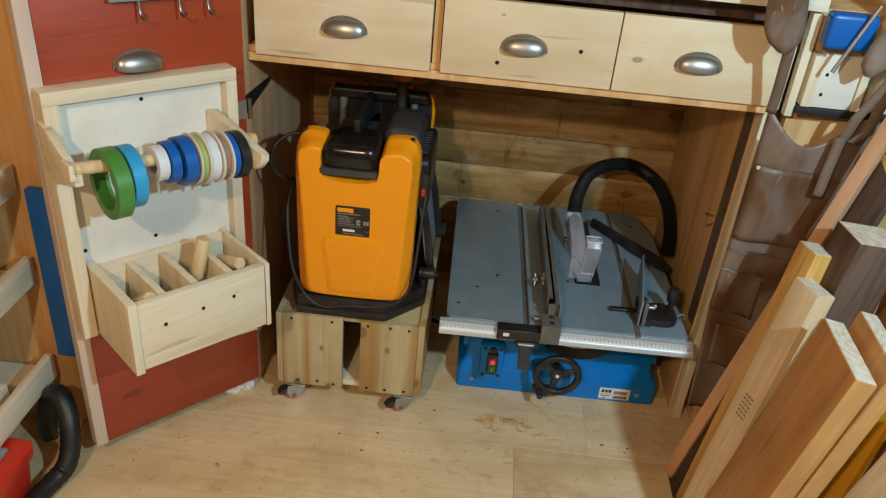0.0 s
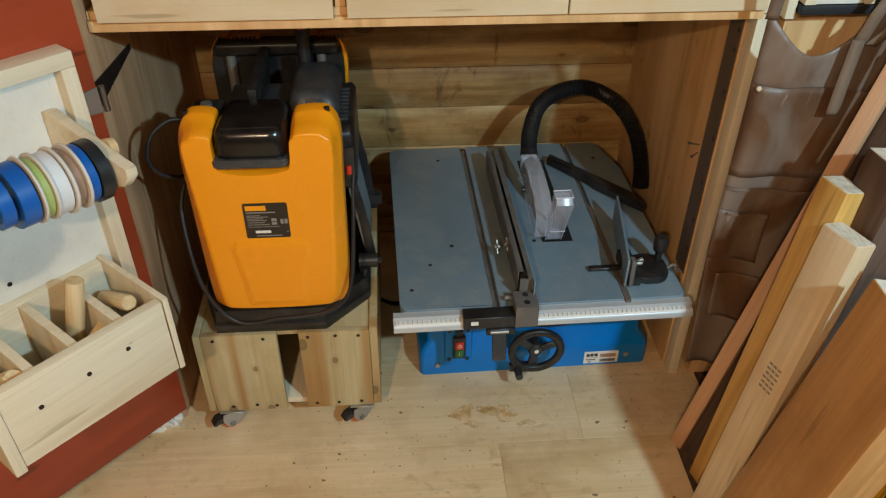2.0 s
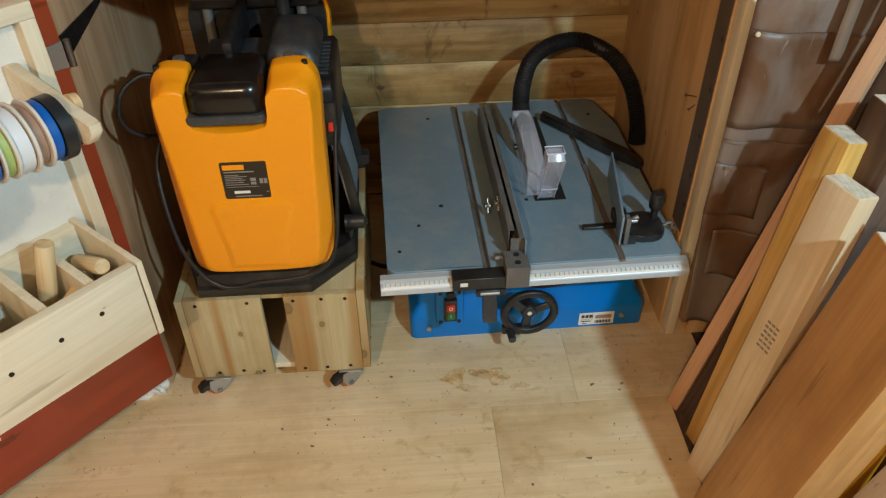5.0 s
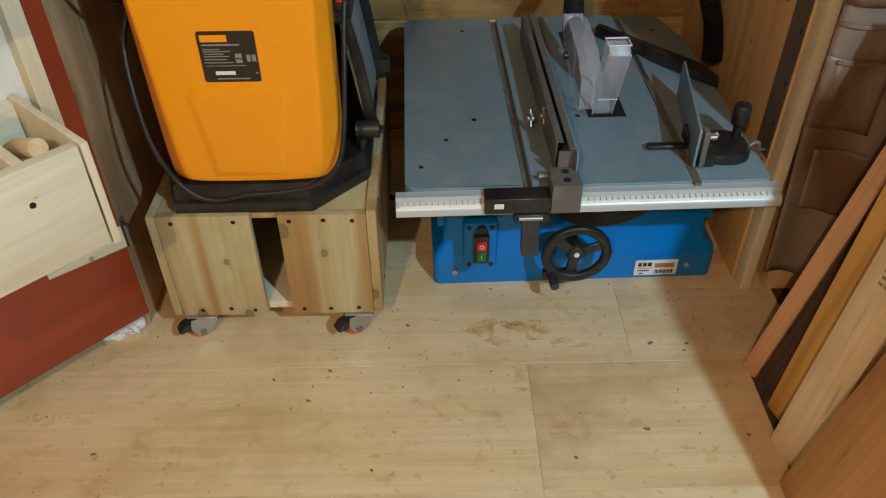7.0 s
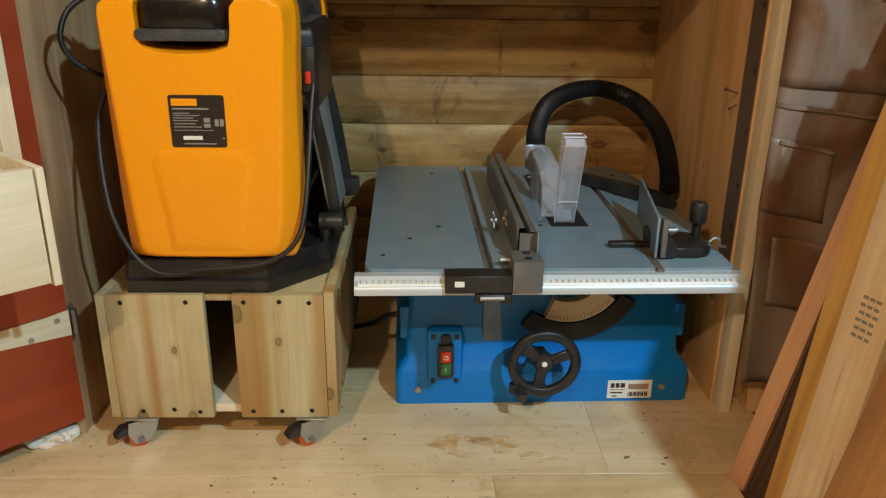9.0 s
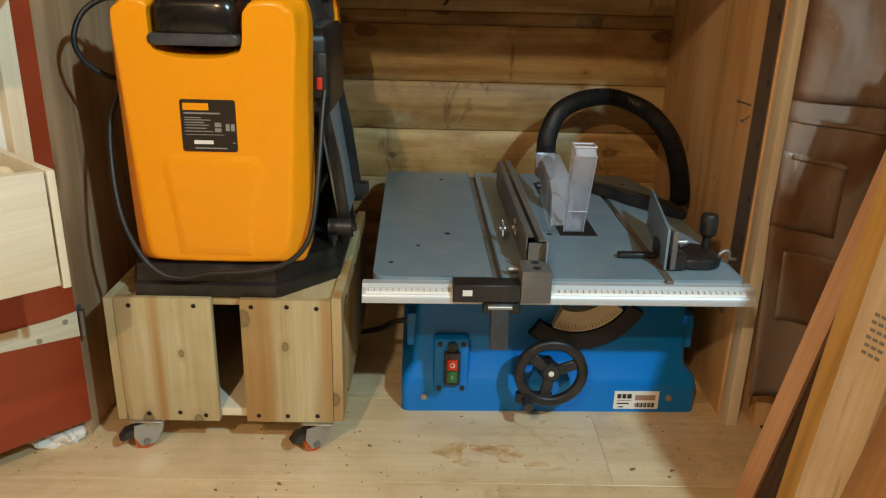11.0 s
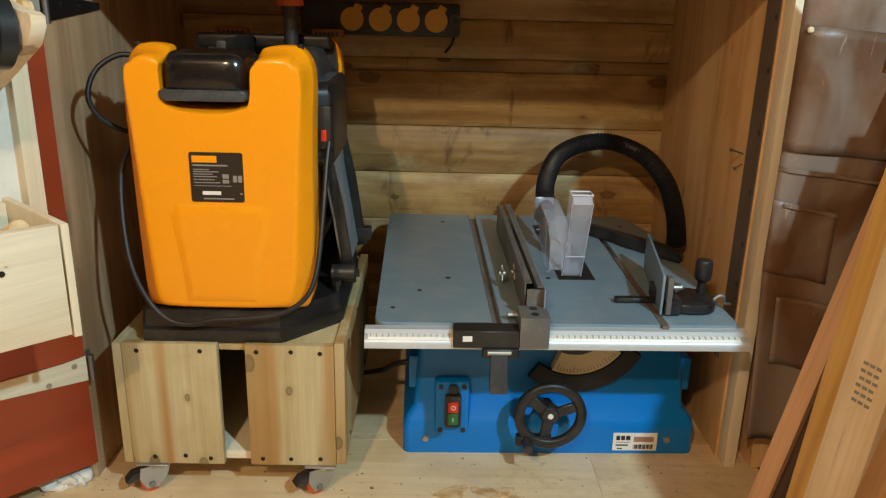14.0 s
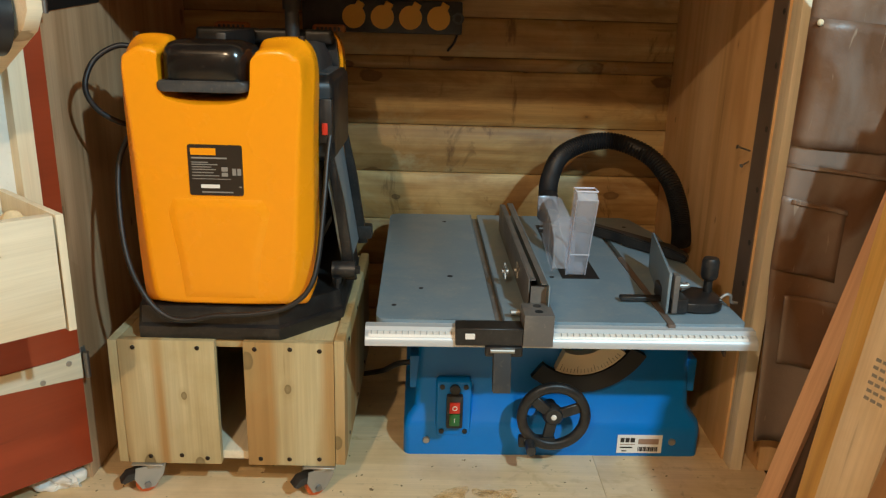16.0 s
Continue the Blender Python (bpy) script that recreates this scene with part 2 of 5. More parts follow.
M["strap"] = paint("apron_strap", rgb("7a6552"), 0.7, var=0.3, bump=0.3)
M["label_dark"] = paint("label_dark", rgb("2a221c"), 0.35, var=0.1)
M["label_white"] = paint("label_white", rgb("e8e4dc"), 0.4, var=0.05)
M["label_grey"] = paint("label_grey", rgb("8d877f"), 0.45, var=0.05)
M["red_plastic"] = paint("red_plastic", rgb("c8301c"), 0.35, var=0.1)
M["green_plastic"] = paint("green_plastic", rgb("2f6a34"), 0.35, var=0.1)
M["cap_yellow"] = paint("yellow_cap", rgb("d59a22"), 0.4, var=0.1)
M["caster_orange"] = paint("caster_orange", rgb("d8611e"), 0.4, var=0.15)
M["grey_metal"] = paint("planer_grey", rgb("96a2a8"), 0.35, 0.3, var=0.15)
M["dark_grey"] = paint("planer_dark_grey", rgb("3a3d40"), 0.45, 0.2, var=0.25, dust=rgb("8a7d6b"), dust_amount=0.3)
M["scale_print"] = paint("scale_print", rgb("aeb0b0"), 0.5, var=0.1)
M["cream"] = paint("scale_cream", rgb("d8c9a8"), 0.5, var=0.08)
M["yellow"] = paint("yellow_bar", rgb("dba40c"), 0.4, var=0.1)
M["blue_plastic"] = paint("blue_plastic", rgb("1c5fb4"), 0.35, var=0.15)
M["screw"] = paint("screw_head", rgb("3c342c"), 0.45, 0.7, var=0.2)
M["dowel"] = wood("dowel", rgb("ead3a8"), rgb("dfc08e"), rgb("c9a46c"), "z", 0.55, 0.0)
for nm, h in (("green", "4f8a3c"), ("sky", "3f9fd4"), ("white", "dfe2e4"), ("blue", "1d5db0"), ("lime", "a7b86a"), ("brown", "a0806a"), ("black", "22262a"), ("pale", "d8d2c8")):
    M["tape_" + nm] = paint("tape_" + nm, rgb(h), 0.35, var=0.08, spec=0.5)

fl = wood("floor_laminate", rgb("eed4aa"), rgb("e5c898"), rgb("cfae7e"), "x", 0.37, 0.0, ring=2.5, knot_at=(2.0, 5.0), spec=0.85, stain=rgb("b08e62"), stain_amount=0.45, bump=0.1, grain=0.12, thin="z")
fx = Mat("floor_marks")
bpy.data.materials.remove(fx.m)
fx.m, fx.nt = fl, fl.node_tree
fx.b = fx.nt.nodes["Principled BSDF"]
fcol = fx.b.inputs["Base Color"].links[0].from_socket
zone = fx.ramp(fx.noise(fx.coords((1, 1, 1)), 2.6, 2.0), [(0.32, (0, 0, 0, 1)), (0.50, (1, 1, 1, 1))])
for size, lo, hi, tone, amount in ((5.0, 0.52, 0.74, "b8905c", 0.45), (20.0, 0.58, 0.78, "b08c50", 0.6), (38.0, 0.63, 0.76, "806848", 0.55), (75.0, 0.69, 0.76, "5e4c36", 0.6), (9.0, 0.60, 0.78, "b39a78", 0.4), (120.0, 0.70, 0.76, "efe6d6", 0.5)):
    spot = fx.ramp(fx.noise(fx.coords((1, 1.2, 1)), size, 3.0, 0.6, 0.4), [(lo, (0, 0, 0, 1)), (hi, (1, 1, 1, 1))])
    fcol = fx.mix(fx.math("MULTIPLY", fx.math("MULTIPLY", spot, zone), amount), fcol, rgb(tone))
fx.l(fcol, fx.b.inputs["Base Color"])
M["floor"] = fl

clear = Mat("clear_plastic")
clear.set(Base_Color=(0.80, 0.80, 0.84, 1), Roughness=0.2, Specular_IOR_Level=0.8)
tr_ = clear.n("BsdfTransparent")
tr_.inputs[0].default_value = (0.93, 0.93, 0.96, 1)
mx = clear.n("MixShader")
cs = clear.noise(clear.coords((1, 1, 1)), 45, 4, 0.7)
clear.l(clear.math("MULTIPLY_ADD", cs, 0.12, 0.17), mx.inputs[0])
clear.l(tr_.outputs[0], mx.inputs[1])
clear.l(clear.b.outputs[0], mx.inputs[2])
clear.l(mx.outputs[0], clear.nt.nodes["Material Output"].inputs[0])
M["clear"] = clear.m
M["pale_edge"] = paint("pale_edge_plastic", rgb("d2d0da"), 0.3, var=0.1)

# ---- mesh helpers ----
ROOTS = {}


def root(name, label, category, x=0, y=0, z=0, rx=0, ry=0, rz=0, group="", kind=""):
    ob = new(name)
    ob.empty_display_size = 0.05
    ob.matrix_world = pose(x, y, z, rx, ry, rz)
    ROOTS[ob] = ob.matrix_world.copy()
    return tagged(ob, label, category, group, kind)


def finish(ob, mat, smooth=40):
    me = ob.data
    me.materials.append(mat)
    me.shade_smooth()
    me.set_sharp_from_angle(angle=radians(smooth))
    return ob


def part(name, bm, mat, parent=None, label="", world=True, smooth=40):
    """Links a bmesh as one mesh object under a thing or a part. world: its places are the world's, else the thing's own."""
    if world and parent is not None:
        bm.transform(ROOTS[parent].inverted())
    bmesh.ops.recalc_face_normals(bm, faces=bm.faces)
    me = bpy.data.meshes.new(name)
    bm.to_mesh(me)
    bm.free()
    ob = new(name, me)
    if parent is not None:
        ob.parent = parent
        ROOTS[ob] = ROOTS[parent]
    if label:
        tagged(ob, label)
    return finish(ob, M[mat] if isinstance(mat, str) else mat, smooth)


def thing(name, bm, mat, label, category, base, rx=0, ry=0, rz=0, group="", kind="", world=True, smooth=40):
    m = pose(*base, rx, ry, rz)
    if world:
        bm.transform(m.inverted())
    ob = part(name, bm, mat, None, "", False, smooth)
    ob.matrix_world = m
    ROOTS[ob] = m.copy()
    return tagged(ob, label, category, group, kind)


def B():
    return bmesh.new()


def add_box(bm, x0, x1, y0, y1, z0, z1, bevel=0.0, seg=2, m=None):
    r = bmesh.ops.create_cube(bm, size=1.0)
    vs = r["verts"]
    for v in vs:
        v.co = Vector((x0 + (v.co.x + 0.5) * (x1 - x0), y0 + (v.co.y + 0.5) * (y1 - y0), z0 + (v.co.z + 0.5) * (z1 - z0)))
    if m is not None:
        bmesh.ops.transform(bm, matrix=m, verts=vs)
    if bevel:
        es = list({e for v in vs for e in v.link_edges})
        bmesh.ops.bevel(bm, geom=es, offset=bevel, segments=seg, affect="EDGES", profile=0.6)
    return bm


def box(x0, x1, y0, y1, z0, z1, bevel=0.0, seg=2):
    return add_box(B(), x0, x1, y0, y1, z0, z1, bevel, seg)


def add_cyl(bm, p0, p1, r0, r1=None, seg=20, caps=True):
    p0, p1 = Vector(p0), Vector(p1)
    d = p1 - p0
    m = Matrix.Translation((p0 + p1) / 2) @ d.to_track_quat("Z", "Y").to_matrix().to_4x4()
    bmesh.ops.create_cone(bm, cap_ends=caps, segments=seg, radius1=r0, radius2=r0 if r1 is None else r1, depth=d.length, matrix=m)
    return bm


def cyl(p0, p1, r0, r1=None, seg=20):
    return add_cyl(B(), p0, p1, r0, r1, seg)


def add_prism(bm, pts, place, a, b, bevel=0.0, seg=2):
    """A polygon drawn out from a to b; place(u, v, w) gives its points."""
    lo = [bm.verts.new(place(u, v, a)) for u, v in pts]
    hi = [bm.verts.new(place(u, v, b)) for u, v in pts]
    n = len(pts)
    fs = [bm.faces.new(lo), bm.faces.new(hi)]
    for i in range(n):
        fs.append(bm.faces.new((lo[i], lo[(i + 1) % n], hi[(i + 1) % n], hi[i])))
    if bevel:
        es = list({e for f in fs[:2] for e in f.edges})
        bmesh.ops.bevel(bm, geom=es, offset=bevel, segments=seg, affect="EDGES", profile=0.6)
    return bm


XZ = lambda u, v, w: (u, w, v)
XY = lambda u, v, w: (u, v, w)
YZ = lambda u, v, w: (w, u, v)


def prism(pts, place, a, b, bevel=0.0, seg=2):
    return add_prism(B(), pts, place, a, b, bevel, seg)


def add_tube(bm, pts, r, seg=10, smooth_steps=0, ridged=0.0):
    """A round tube through points, smoothed by Catmull-Rom steps."""
    P = [Vector(p) for p in pts]
    if smooth_steps:
        Q = []
        for i in range(len(P) - 1):
            a, b, c, d = P[max(i - 1, 0)], P[i], P[i + 1], P[min(i + 2, len(P) - 1)]
            for k in range(smooth_steps):
                t = k / smooth_steps
                Q.append(0.5 * ((2 * b) + (c - a) * t + (2 * a - 5 * b + 4 * c - d) * t * t + (3 * b - a - 3 * c + d) * t ** 3))
        P = Q + [P[-1]]
    up, rings = None, []
    for i, p in enumerate(P):
        d = (P[min(i + 1, len(P) - 1)] - P[max(i - 1, 0)]).normalized()
        if up is None:
            up = d.orthogonal().normalized()
        up = (up - d * up.dot(d)).normalized()
        side = d.cross(up)
        rr = r * (1 + (ridged if i % 2 else -ridged))
        rings.append([bm.verts.new(p + rr * (math.cos(2 * math.pi * k / seg) * up + math.sin(2 * math.pi * k / seg) * side)) for k in range(seg)])
    for a, b in zip(rings, rings[1:]):
        for k in range(seg):
            bm.faces.new((a[k], a[(k + 1) % seg], b[(k + 1) % seg], b[k]))
    bm.faces.new(rings[0][::-1]), bm.faces.new(rings[-1])
    return bm


def tube(pts, r, seg=10, smooth_steps=6, ridged=0.0):
    return add_tube(B(), pts, r, seg, smooth_steps, ridged)


def add_lathe(bm, m, profile, seg=24):
    """A turned shape: (radius, height) pairs round the z axis of m."""
    rings = []
    for r, h in profile:
        rings.append([bm.verts.new(m @ Vector((r * math.cos(2 * math.pi * k / seg), r * math.sin(2 * math.pi * k / seg), h))) for k in range(seg)])
    for a, b in zip(rings, rings[1:]):
        for k in range(seg):
            bm.faces.new((a[k], a[(k + 1) % seg], b[(k + 1) % seg], b[k]))
    bm.faces.new(rings[0][::-1]), bm.faces.new(rings[-1])
    return bm


def ring(m, r0, r1, h, seg=32, bevel=0.0):
    """A flat ring (a roll of tape, a wheel's rim) about the z axis of m."""
    bm = B()
    e = bevel
    prof = [(r0, e), (r0 + e, 0), (r1 - e, 0), (r1, e), (r1, h - e), (r1 - e, h), (r0 + e, h), (r0, h - e)]
    rings = [[bm.verts.new(m @ Vector((r * math.cos(2 * math.pi * k / seg), r * math.sin(2 * math.pi * k / seg), z))) for k in range(seg)] for r, z in prof]
    for a, b in zip(rings, rings[1:] + rings[:1]):
        for k in range(seg):
            bm.faces.new((a[k], a[(k + 1) % seg], b[(k + 1) % seg], b[k]))
    return bm


def loft(sections, cap=True):
    """Joins closed loops of equal length."""
    bm = B()
    rs = [[bm.verts.new(p) for p in s] for s in sections]
    n = len(rs[0])
    for a, b in zip(rs, rs[1:]):
        for k in range(n):
            bm.faces.new((a[k], a[(k + 1) % n], b[(k + 1) % n], b[k]))
    if cap:
        bm.faces.new(rs[0][::-1]), bm.faces.new(rs[-1])
    return bm


def rrect(x0, x1, y0, y1, r, seg=5, corners=(1, 1, 1, 1)):
    """A rounded rectangle, anticlockwise from the lower right corner."""
    pts = []
    for (cx, cy, a0), on in zip(((x1, y0, -90), (x1, y1, 0), (x0, y1, 90), (x0, y0, 180)), corners):
        rr = r * on if on else 0.0005
        ox, oy = cx - rr * (1 if cx == x1 else -1), cy - rr * (1 if cy == y1 else -1)
        for k in range(seg + 1):
            a = radians(a0 + 90 * k / seg)
            pts.append((ox + rr * math.cos(a), oy + rr * math.sin(a)))
    return pts


def screw(parent, p, axis, r=0.004, mat="screw", world=True, name="screw"):
    p, axis = Vector(p), Vector(axis).normalized()
    m = Matrix.Translation(p) @ axis.to_track_quat("Z", "Y").to_matrix().to_4x4()
    bm = add_lathe(B(), m, [(r, -0.002), (r, 0.0006), (r * 0.8, 0.0014), (r * 0.35, 0.0014), (r * 0.3, 0.0002)], 10)
    return part(name, bm, mat, parent, world=world)

# ---- the room ----
FLOOR_JOINTS = [-1.70, -1.43, -1.155, -0.88, -0.605, -0.33, -0.055, 0.22, 0.495, 0.77, 1.045, 1.32, 1.595, 1.87, 2.145, 2.46]
floor = tagged(thing("floor", box(-1.75, 2.05, -1.75, 2.50, -0.06, -0.009), "stud_grey", "laminate floor of pale oak planks, stained and dusty", "floor", (0, 0, -0.06)), kind="structure")
wall_back = thing("wall_back", box(-1.75, 2.05, 2.475, 2.53, 0, 2.4), "room", "back wall of brown horizontal pine boards", "wall", (0, 2.5, 0), kind="structure")
# The other walls and the ceiling are added to bounce the lamps' light
thing("wall_left", box(-1.75, -1.69, -1.75, 2.47, 0, 2.4), "room", "plain boarded side wall added to close the room", "wall", (-1.7, 0, 0), kind="structure")
thing("wall_right", box(1.99, 2.05, -1.75, 2.47, 0, 2.4), "room", "plain boarded side wall added to close the room", "wall", (2.0, 0, 0), kind="structure")
thing("wall_front", box(-1.69, 1.99, -1.75, -1.69, 0, 2.4), "room", "unseen plain boarded wall added to close the room", "wall", (0, -1.7, 0), kind="structure")
thing("ceiling", box(-1.75, 2.05, -1.75, 2.53, 2.4, 2.45), "room", "unseen plain boarded ceiling added to close the room", "ceiling", (0, 0, 2.4), kind="structure")

# ---- the workbench ----
bench = root("workbench", "built-in pine workbench with drawers over an open bay", "workbench", 0.05, 2.1, 0)
part("side_panel", box(-0.580, -0.560, 1.722, 2.458, 0, 1.19, 0.0015), "panel_pale", bench, "pale pine side panel carrying the door")
part("side_panel", box(0.648, 0.668, 1.83, 2.458, 0, 1.19, 0.0015), "panel", bench, "orange-brown pine side panel")
part("post", box(0.652, 0.675, 1.790, 1.829, 0, 0.958, 0.002), "pine_z", bench, "planed pine post")
stp = part("steel_strip", box(0.6455, 0.6478, 1.829, 1.888, 0.30, 1.16), "strip", bench, "dark perforated steel strip")
for z in (0.37, 0.45, 0.55, 0.66, 0.77, 0.86, 0.9):
    part("hole", cyl((0.6452, 1.842, z), (0.6456, 1.842, z), 0.0055, seg=12), "black", stp)
part("front_rail", box(-0.558, 0.6515, 1.768, 1.80, 0.950, 0.9695, 0.0015), "panel", bench, "rail under the drawers")
# Added block that stops lamp light leaking past the drawer end
part("side_filler", box(0.6485, 0.676, 1.776, 1.829, 0.9585, 1.190), "pine_z", bench)
part("drawer_floor", box(-0.558, 0.647, 1.7765, 2.456, 0.9700, 0.985), "panel", bench)
part("divider", box(-0.128, -0.110, 1.775, 2.456, 0.986, 1.185), "panel", bench)
part("worktop", box(-0.60, 0.70, 1.735, 2.457, 1.192, 1.228, 0.003), "pine_x", bench)
# Dark strip added in the gap; its colour stands in for the shade
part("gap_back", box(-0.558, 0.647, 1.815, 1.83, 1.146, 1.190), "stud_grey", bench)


def cup_pull(parent, x, y, z, w=0.098, world=True, turn=None):
    """A pewter cup pull: a quarter-dome hood over a flange."""
    bm = B()
    n, k = 18, 7
    rows = []
    for j in range(k + 1):
        b = radians(90 * j / k)
        row = []
        for i in range(n + 1):
            a = radians(180 * i / n)
            s = math.sin(a) ** 0.62
            row.append(bm.verts.new((math.cos(a) * w / 2, -0.024 * s * math.sin(b) ** 0.8 - 0.001, 0.030 * s * math.cos(b) ** 0.8 - 0.008 * s * math.sin(b))))
        rows.append(row)
    for a, b in zip(rows, rows[1:]):
        for i in range(n):
            bm.faces.new((a[i], a[i + 1], b[i + 1], b[i]))
    bmesh.ops.remove_doubles(bm, verts=bm.verts[:], dist=0.00005)
    bmesh.ops.recalc_face_normals(bm, faces=bm.faces)
    bmesh.ops.solidify(bm, geom=bm.faces[:], thickness=0.0018)
    rim = [(math.cos(radians(180 * i / n)) * (w / 2 + 0.004), math.sin(radians(180 * i / n)) * 0.034) for i in range(n + 1)]
    add_prism(bm, rim + [(-w / 2 - 0.004, -0.004), (w / 2 + 0.004, -0.004)], XZ, -0.0035, 0.0, 0.001, 1)
    bm.transform(turn if turn is not None else Matrix.Translation((x, y, z)))
    return part("cup_pull", bm, "pewter", parent, "aged pewter cup handle", world)


for x0, x1, px in ((-0.536, -0.131, -0.329), (-0.107, 0.2835, 0.078), (0.2865, 0.648, 0.468)):
    d = part("drawer", box(x0, x1, 1.755, 1.775, 0.971, 1.145, 0.002), "drawer", bench, "pale knotty pine drawer front")
    cup_pull(d, px, 1.7548, 1.045)
for p in ((0.022, 1.7548, 1.008), (0.205, 1.7548, 1.052)):
    part("knot_hole", cyl(p, (p[0], p[1] + 0.003, p[2]), 0.005, seg=10), "screw", bench)
for p, q in (((0.6478, 1.905, 0.610), (0.622, 1.90, 0.618)), ((0.6478, 1.905, 0.590), (0.634, 1.90, 0.583))):
    nl = add_cyl(B(), p, q, 0.0017, seg=6)
    add_cyl(nl, q, Vector(q) + (Vector(q) - Vector(p)).normalized() * 0.002, 0.0038, seg=8)
    part("nail", nl, "pewter", bench)

# ---- the red door with tape rack and peg box ----
DA = 48.0
door = root("cabinet_door", "open red-stained wooden cabinet door with tape rack and peg box", "door", -0.548, 1.715, 0.0, 0, 0, 0)
# the door's own frame: u from the hinge along the door, v out of its inner face, z up
dm = Matrix(((-math.cos(radians(DA)), math.sin(radians(DA)), 0, 0), (-math.sin(radians(DA)), -math.cos(radians(DA)), 0, 0), (0, 0, 1, 0), (0, 0, 0, 1)))
# the door sags a little towards its hinge
dm = dm @ Matrix(((1, 0, 0, 0), (0, 1, 0, 0), (0.035, 0, 1, 0), (0, 0, 0, 1)))


def dpart(name, bm, mat, parent=None, label=""):
    bm.transform(dm)
    mat = "pine_u" if mat == "pine_x" else mat
    return part(name, bm, mat, parent or door, label, world=False)


dpart("panel", box(0.004, 0.438, -0.020, 0.0, 0.040, 1.185, 0.0015), "red", None, "red-stained pine door panel")
dpart("edge_batten", box(0.439, 0.468, -0.030, 0.004, 0.040, 1.185, 0.002), "batten_pink", None, "bare grey-pink edge batten")
dpart("back_board", box(0.055, 0.440, 0.0005, 0.016, 0.42, 0.962, 0.001), "white", None, "white-painted board")
dpart("frame_rail", box(0.050, 0.462, 0.001, 0.045, 0.940, 0.967, 0.0015), "pine_x")
dpart("frame_stile", box(0.050, 0.076, 0.001, 0.045, 0.395, 0.9395, 0.0015), "pine_z")
dpart("frame_stile", box(0.432, 0.462, 0.001, 0.045, 0.395, 0.9395, 0.0015), "pine_z")
for u, z in ((0.258, 0.918), (0.262, 0.592), (0.42, 0.60)):
    bm = add_lathe(B(), Matrix.Translation((u, 0.016, z)) @ Matrix.Rotation(radians(-90), 4, "X"), [(0.0045, -0.001), (0.0045, 0.001), (0.002, 0.0012)], 10)
    dpart("screw", bm, "screw")
# peg box
PB0, PB1 = 0.094, 0.428
pb = dpart("peg_box", box(PB0 + 0.0155, PB1 - 0.020, 0.208, 0.227, 0.402, 0.566, 0.002), "pine_x", None, "pine box with four bins of dowels")
dpart("box_side", box(PB0, PB0 + 0.0115, 0.017, 0.224, 0.395, 0.566, 0.002), "pine_z", pb)
dpart("box_side", box(PB1 - 0.0195, PB1, 0.017, 0.230, 0.395, 0.574, 0.002), "pine_z", pb)
dpart("box_back", box(PB0 + 0.012, PB1 - 0.020, 0.017, 0.034, 0.40, 0.560, 0.001), "pine_x", pb)
dpart("box_bottom", box(PB0 + 0.012, PB1 - 0.020, 0.035, 0.2075, 0.402, 0.418), "pine_x", pb)
for u in (0.178, 0.262, 0.338):
    dpart("box_divider", box(u - 0.008, u + 0.008, 0.035, 0.2075, 0.43, 0.556, 0.0015), "pine_z", pb)
for u, z in ((0.19, 0.512), (0.265, 0.508), (0.352, 0.50)):
    bm = add_lathe(B(), Matrix.Translation((u, 0.227, z)) @ Matrix.Rotation(radians(-90), 4, "X"), [(0.0045, -0.001), (0.0045, 0.0012), (0.002, 0.0012)], 10)
    dpart("screw", bm, "screw", pb)
# tape rack: two brackets and a bar
tr = dpart("tape_bar", cyl((0.470, 0.165, 0.861), (0.092, 0.165, 0.828), 0.0125, seg=20), "dowel", None, "wooden bar holding rolls of tape")
dpart("bracket", prism([(0.017, 0.905), (0.04, 0.905), (0.150, 0.862), (0.175, 0.850), (0.175, 0.828), (0.06, 0.79), (0.017, 0.79)], YZ, 0.452, 0.468, 0.002), "pine_x", tr)
dpart("bar_end", box(0.4685, 0.478, 0.146, 0.186, 0.845, 0.876, 0.002), "pine_x", tr)
dpart("bracket", prism([(0.017, 0.872), (0.035, 0.878), (0.140, 0.862), (0.160, 0.858), (0.180, 0.850), (0.232, 0.848), (0.243, 0.844), (0.243, 0.830), (0.222, 0.806), (0.10, 0.752), (0.017, 0.715)], YZ, 0.096, 0.116, 0.003), "pine_x", tr)
dpart("bar_end", cyl((0.0965, 0.163, 0.847), (0.083, 0.163, 0.846), 0.016, 0.0145, 28), "dowel", tr)

cup_pull(door, 0, 0, 0, 0.1, False, dm @ Matrix.Translation((0.249, 0.0, 0.985)) @ Matrix.Rotation(radians(180), 4, "Z"))
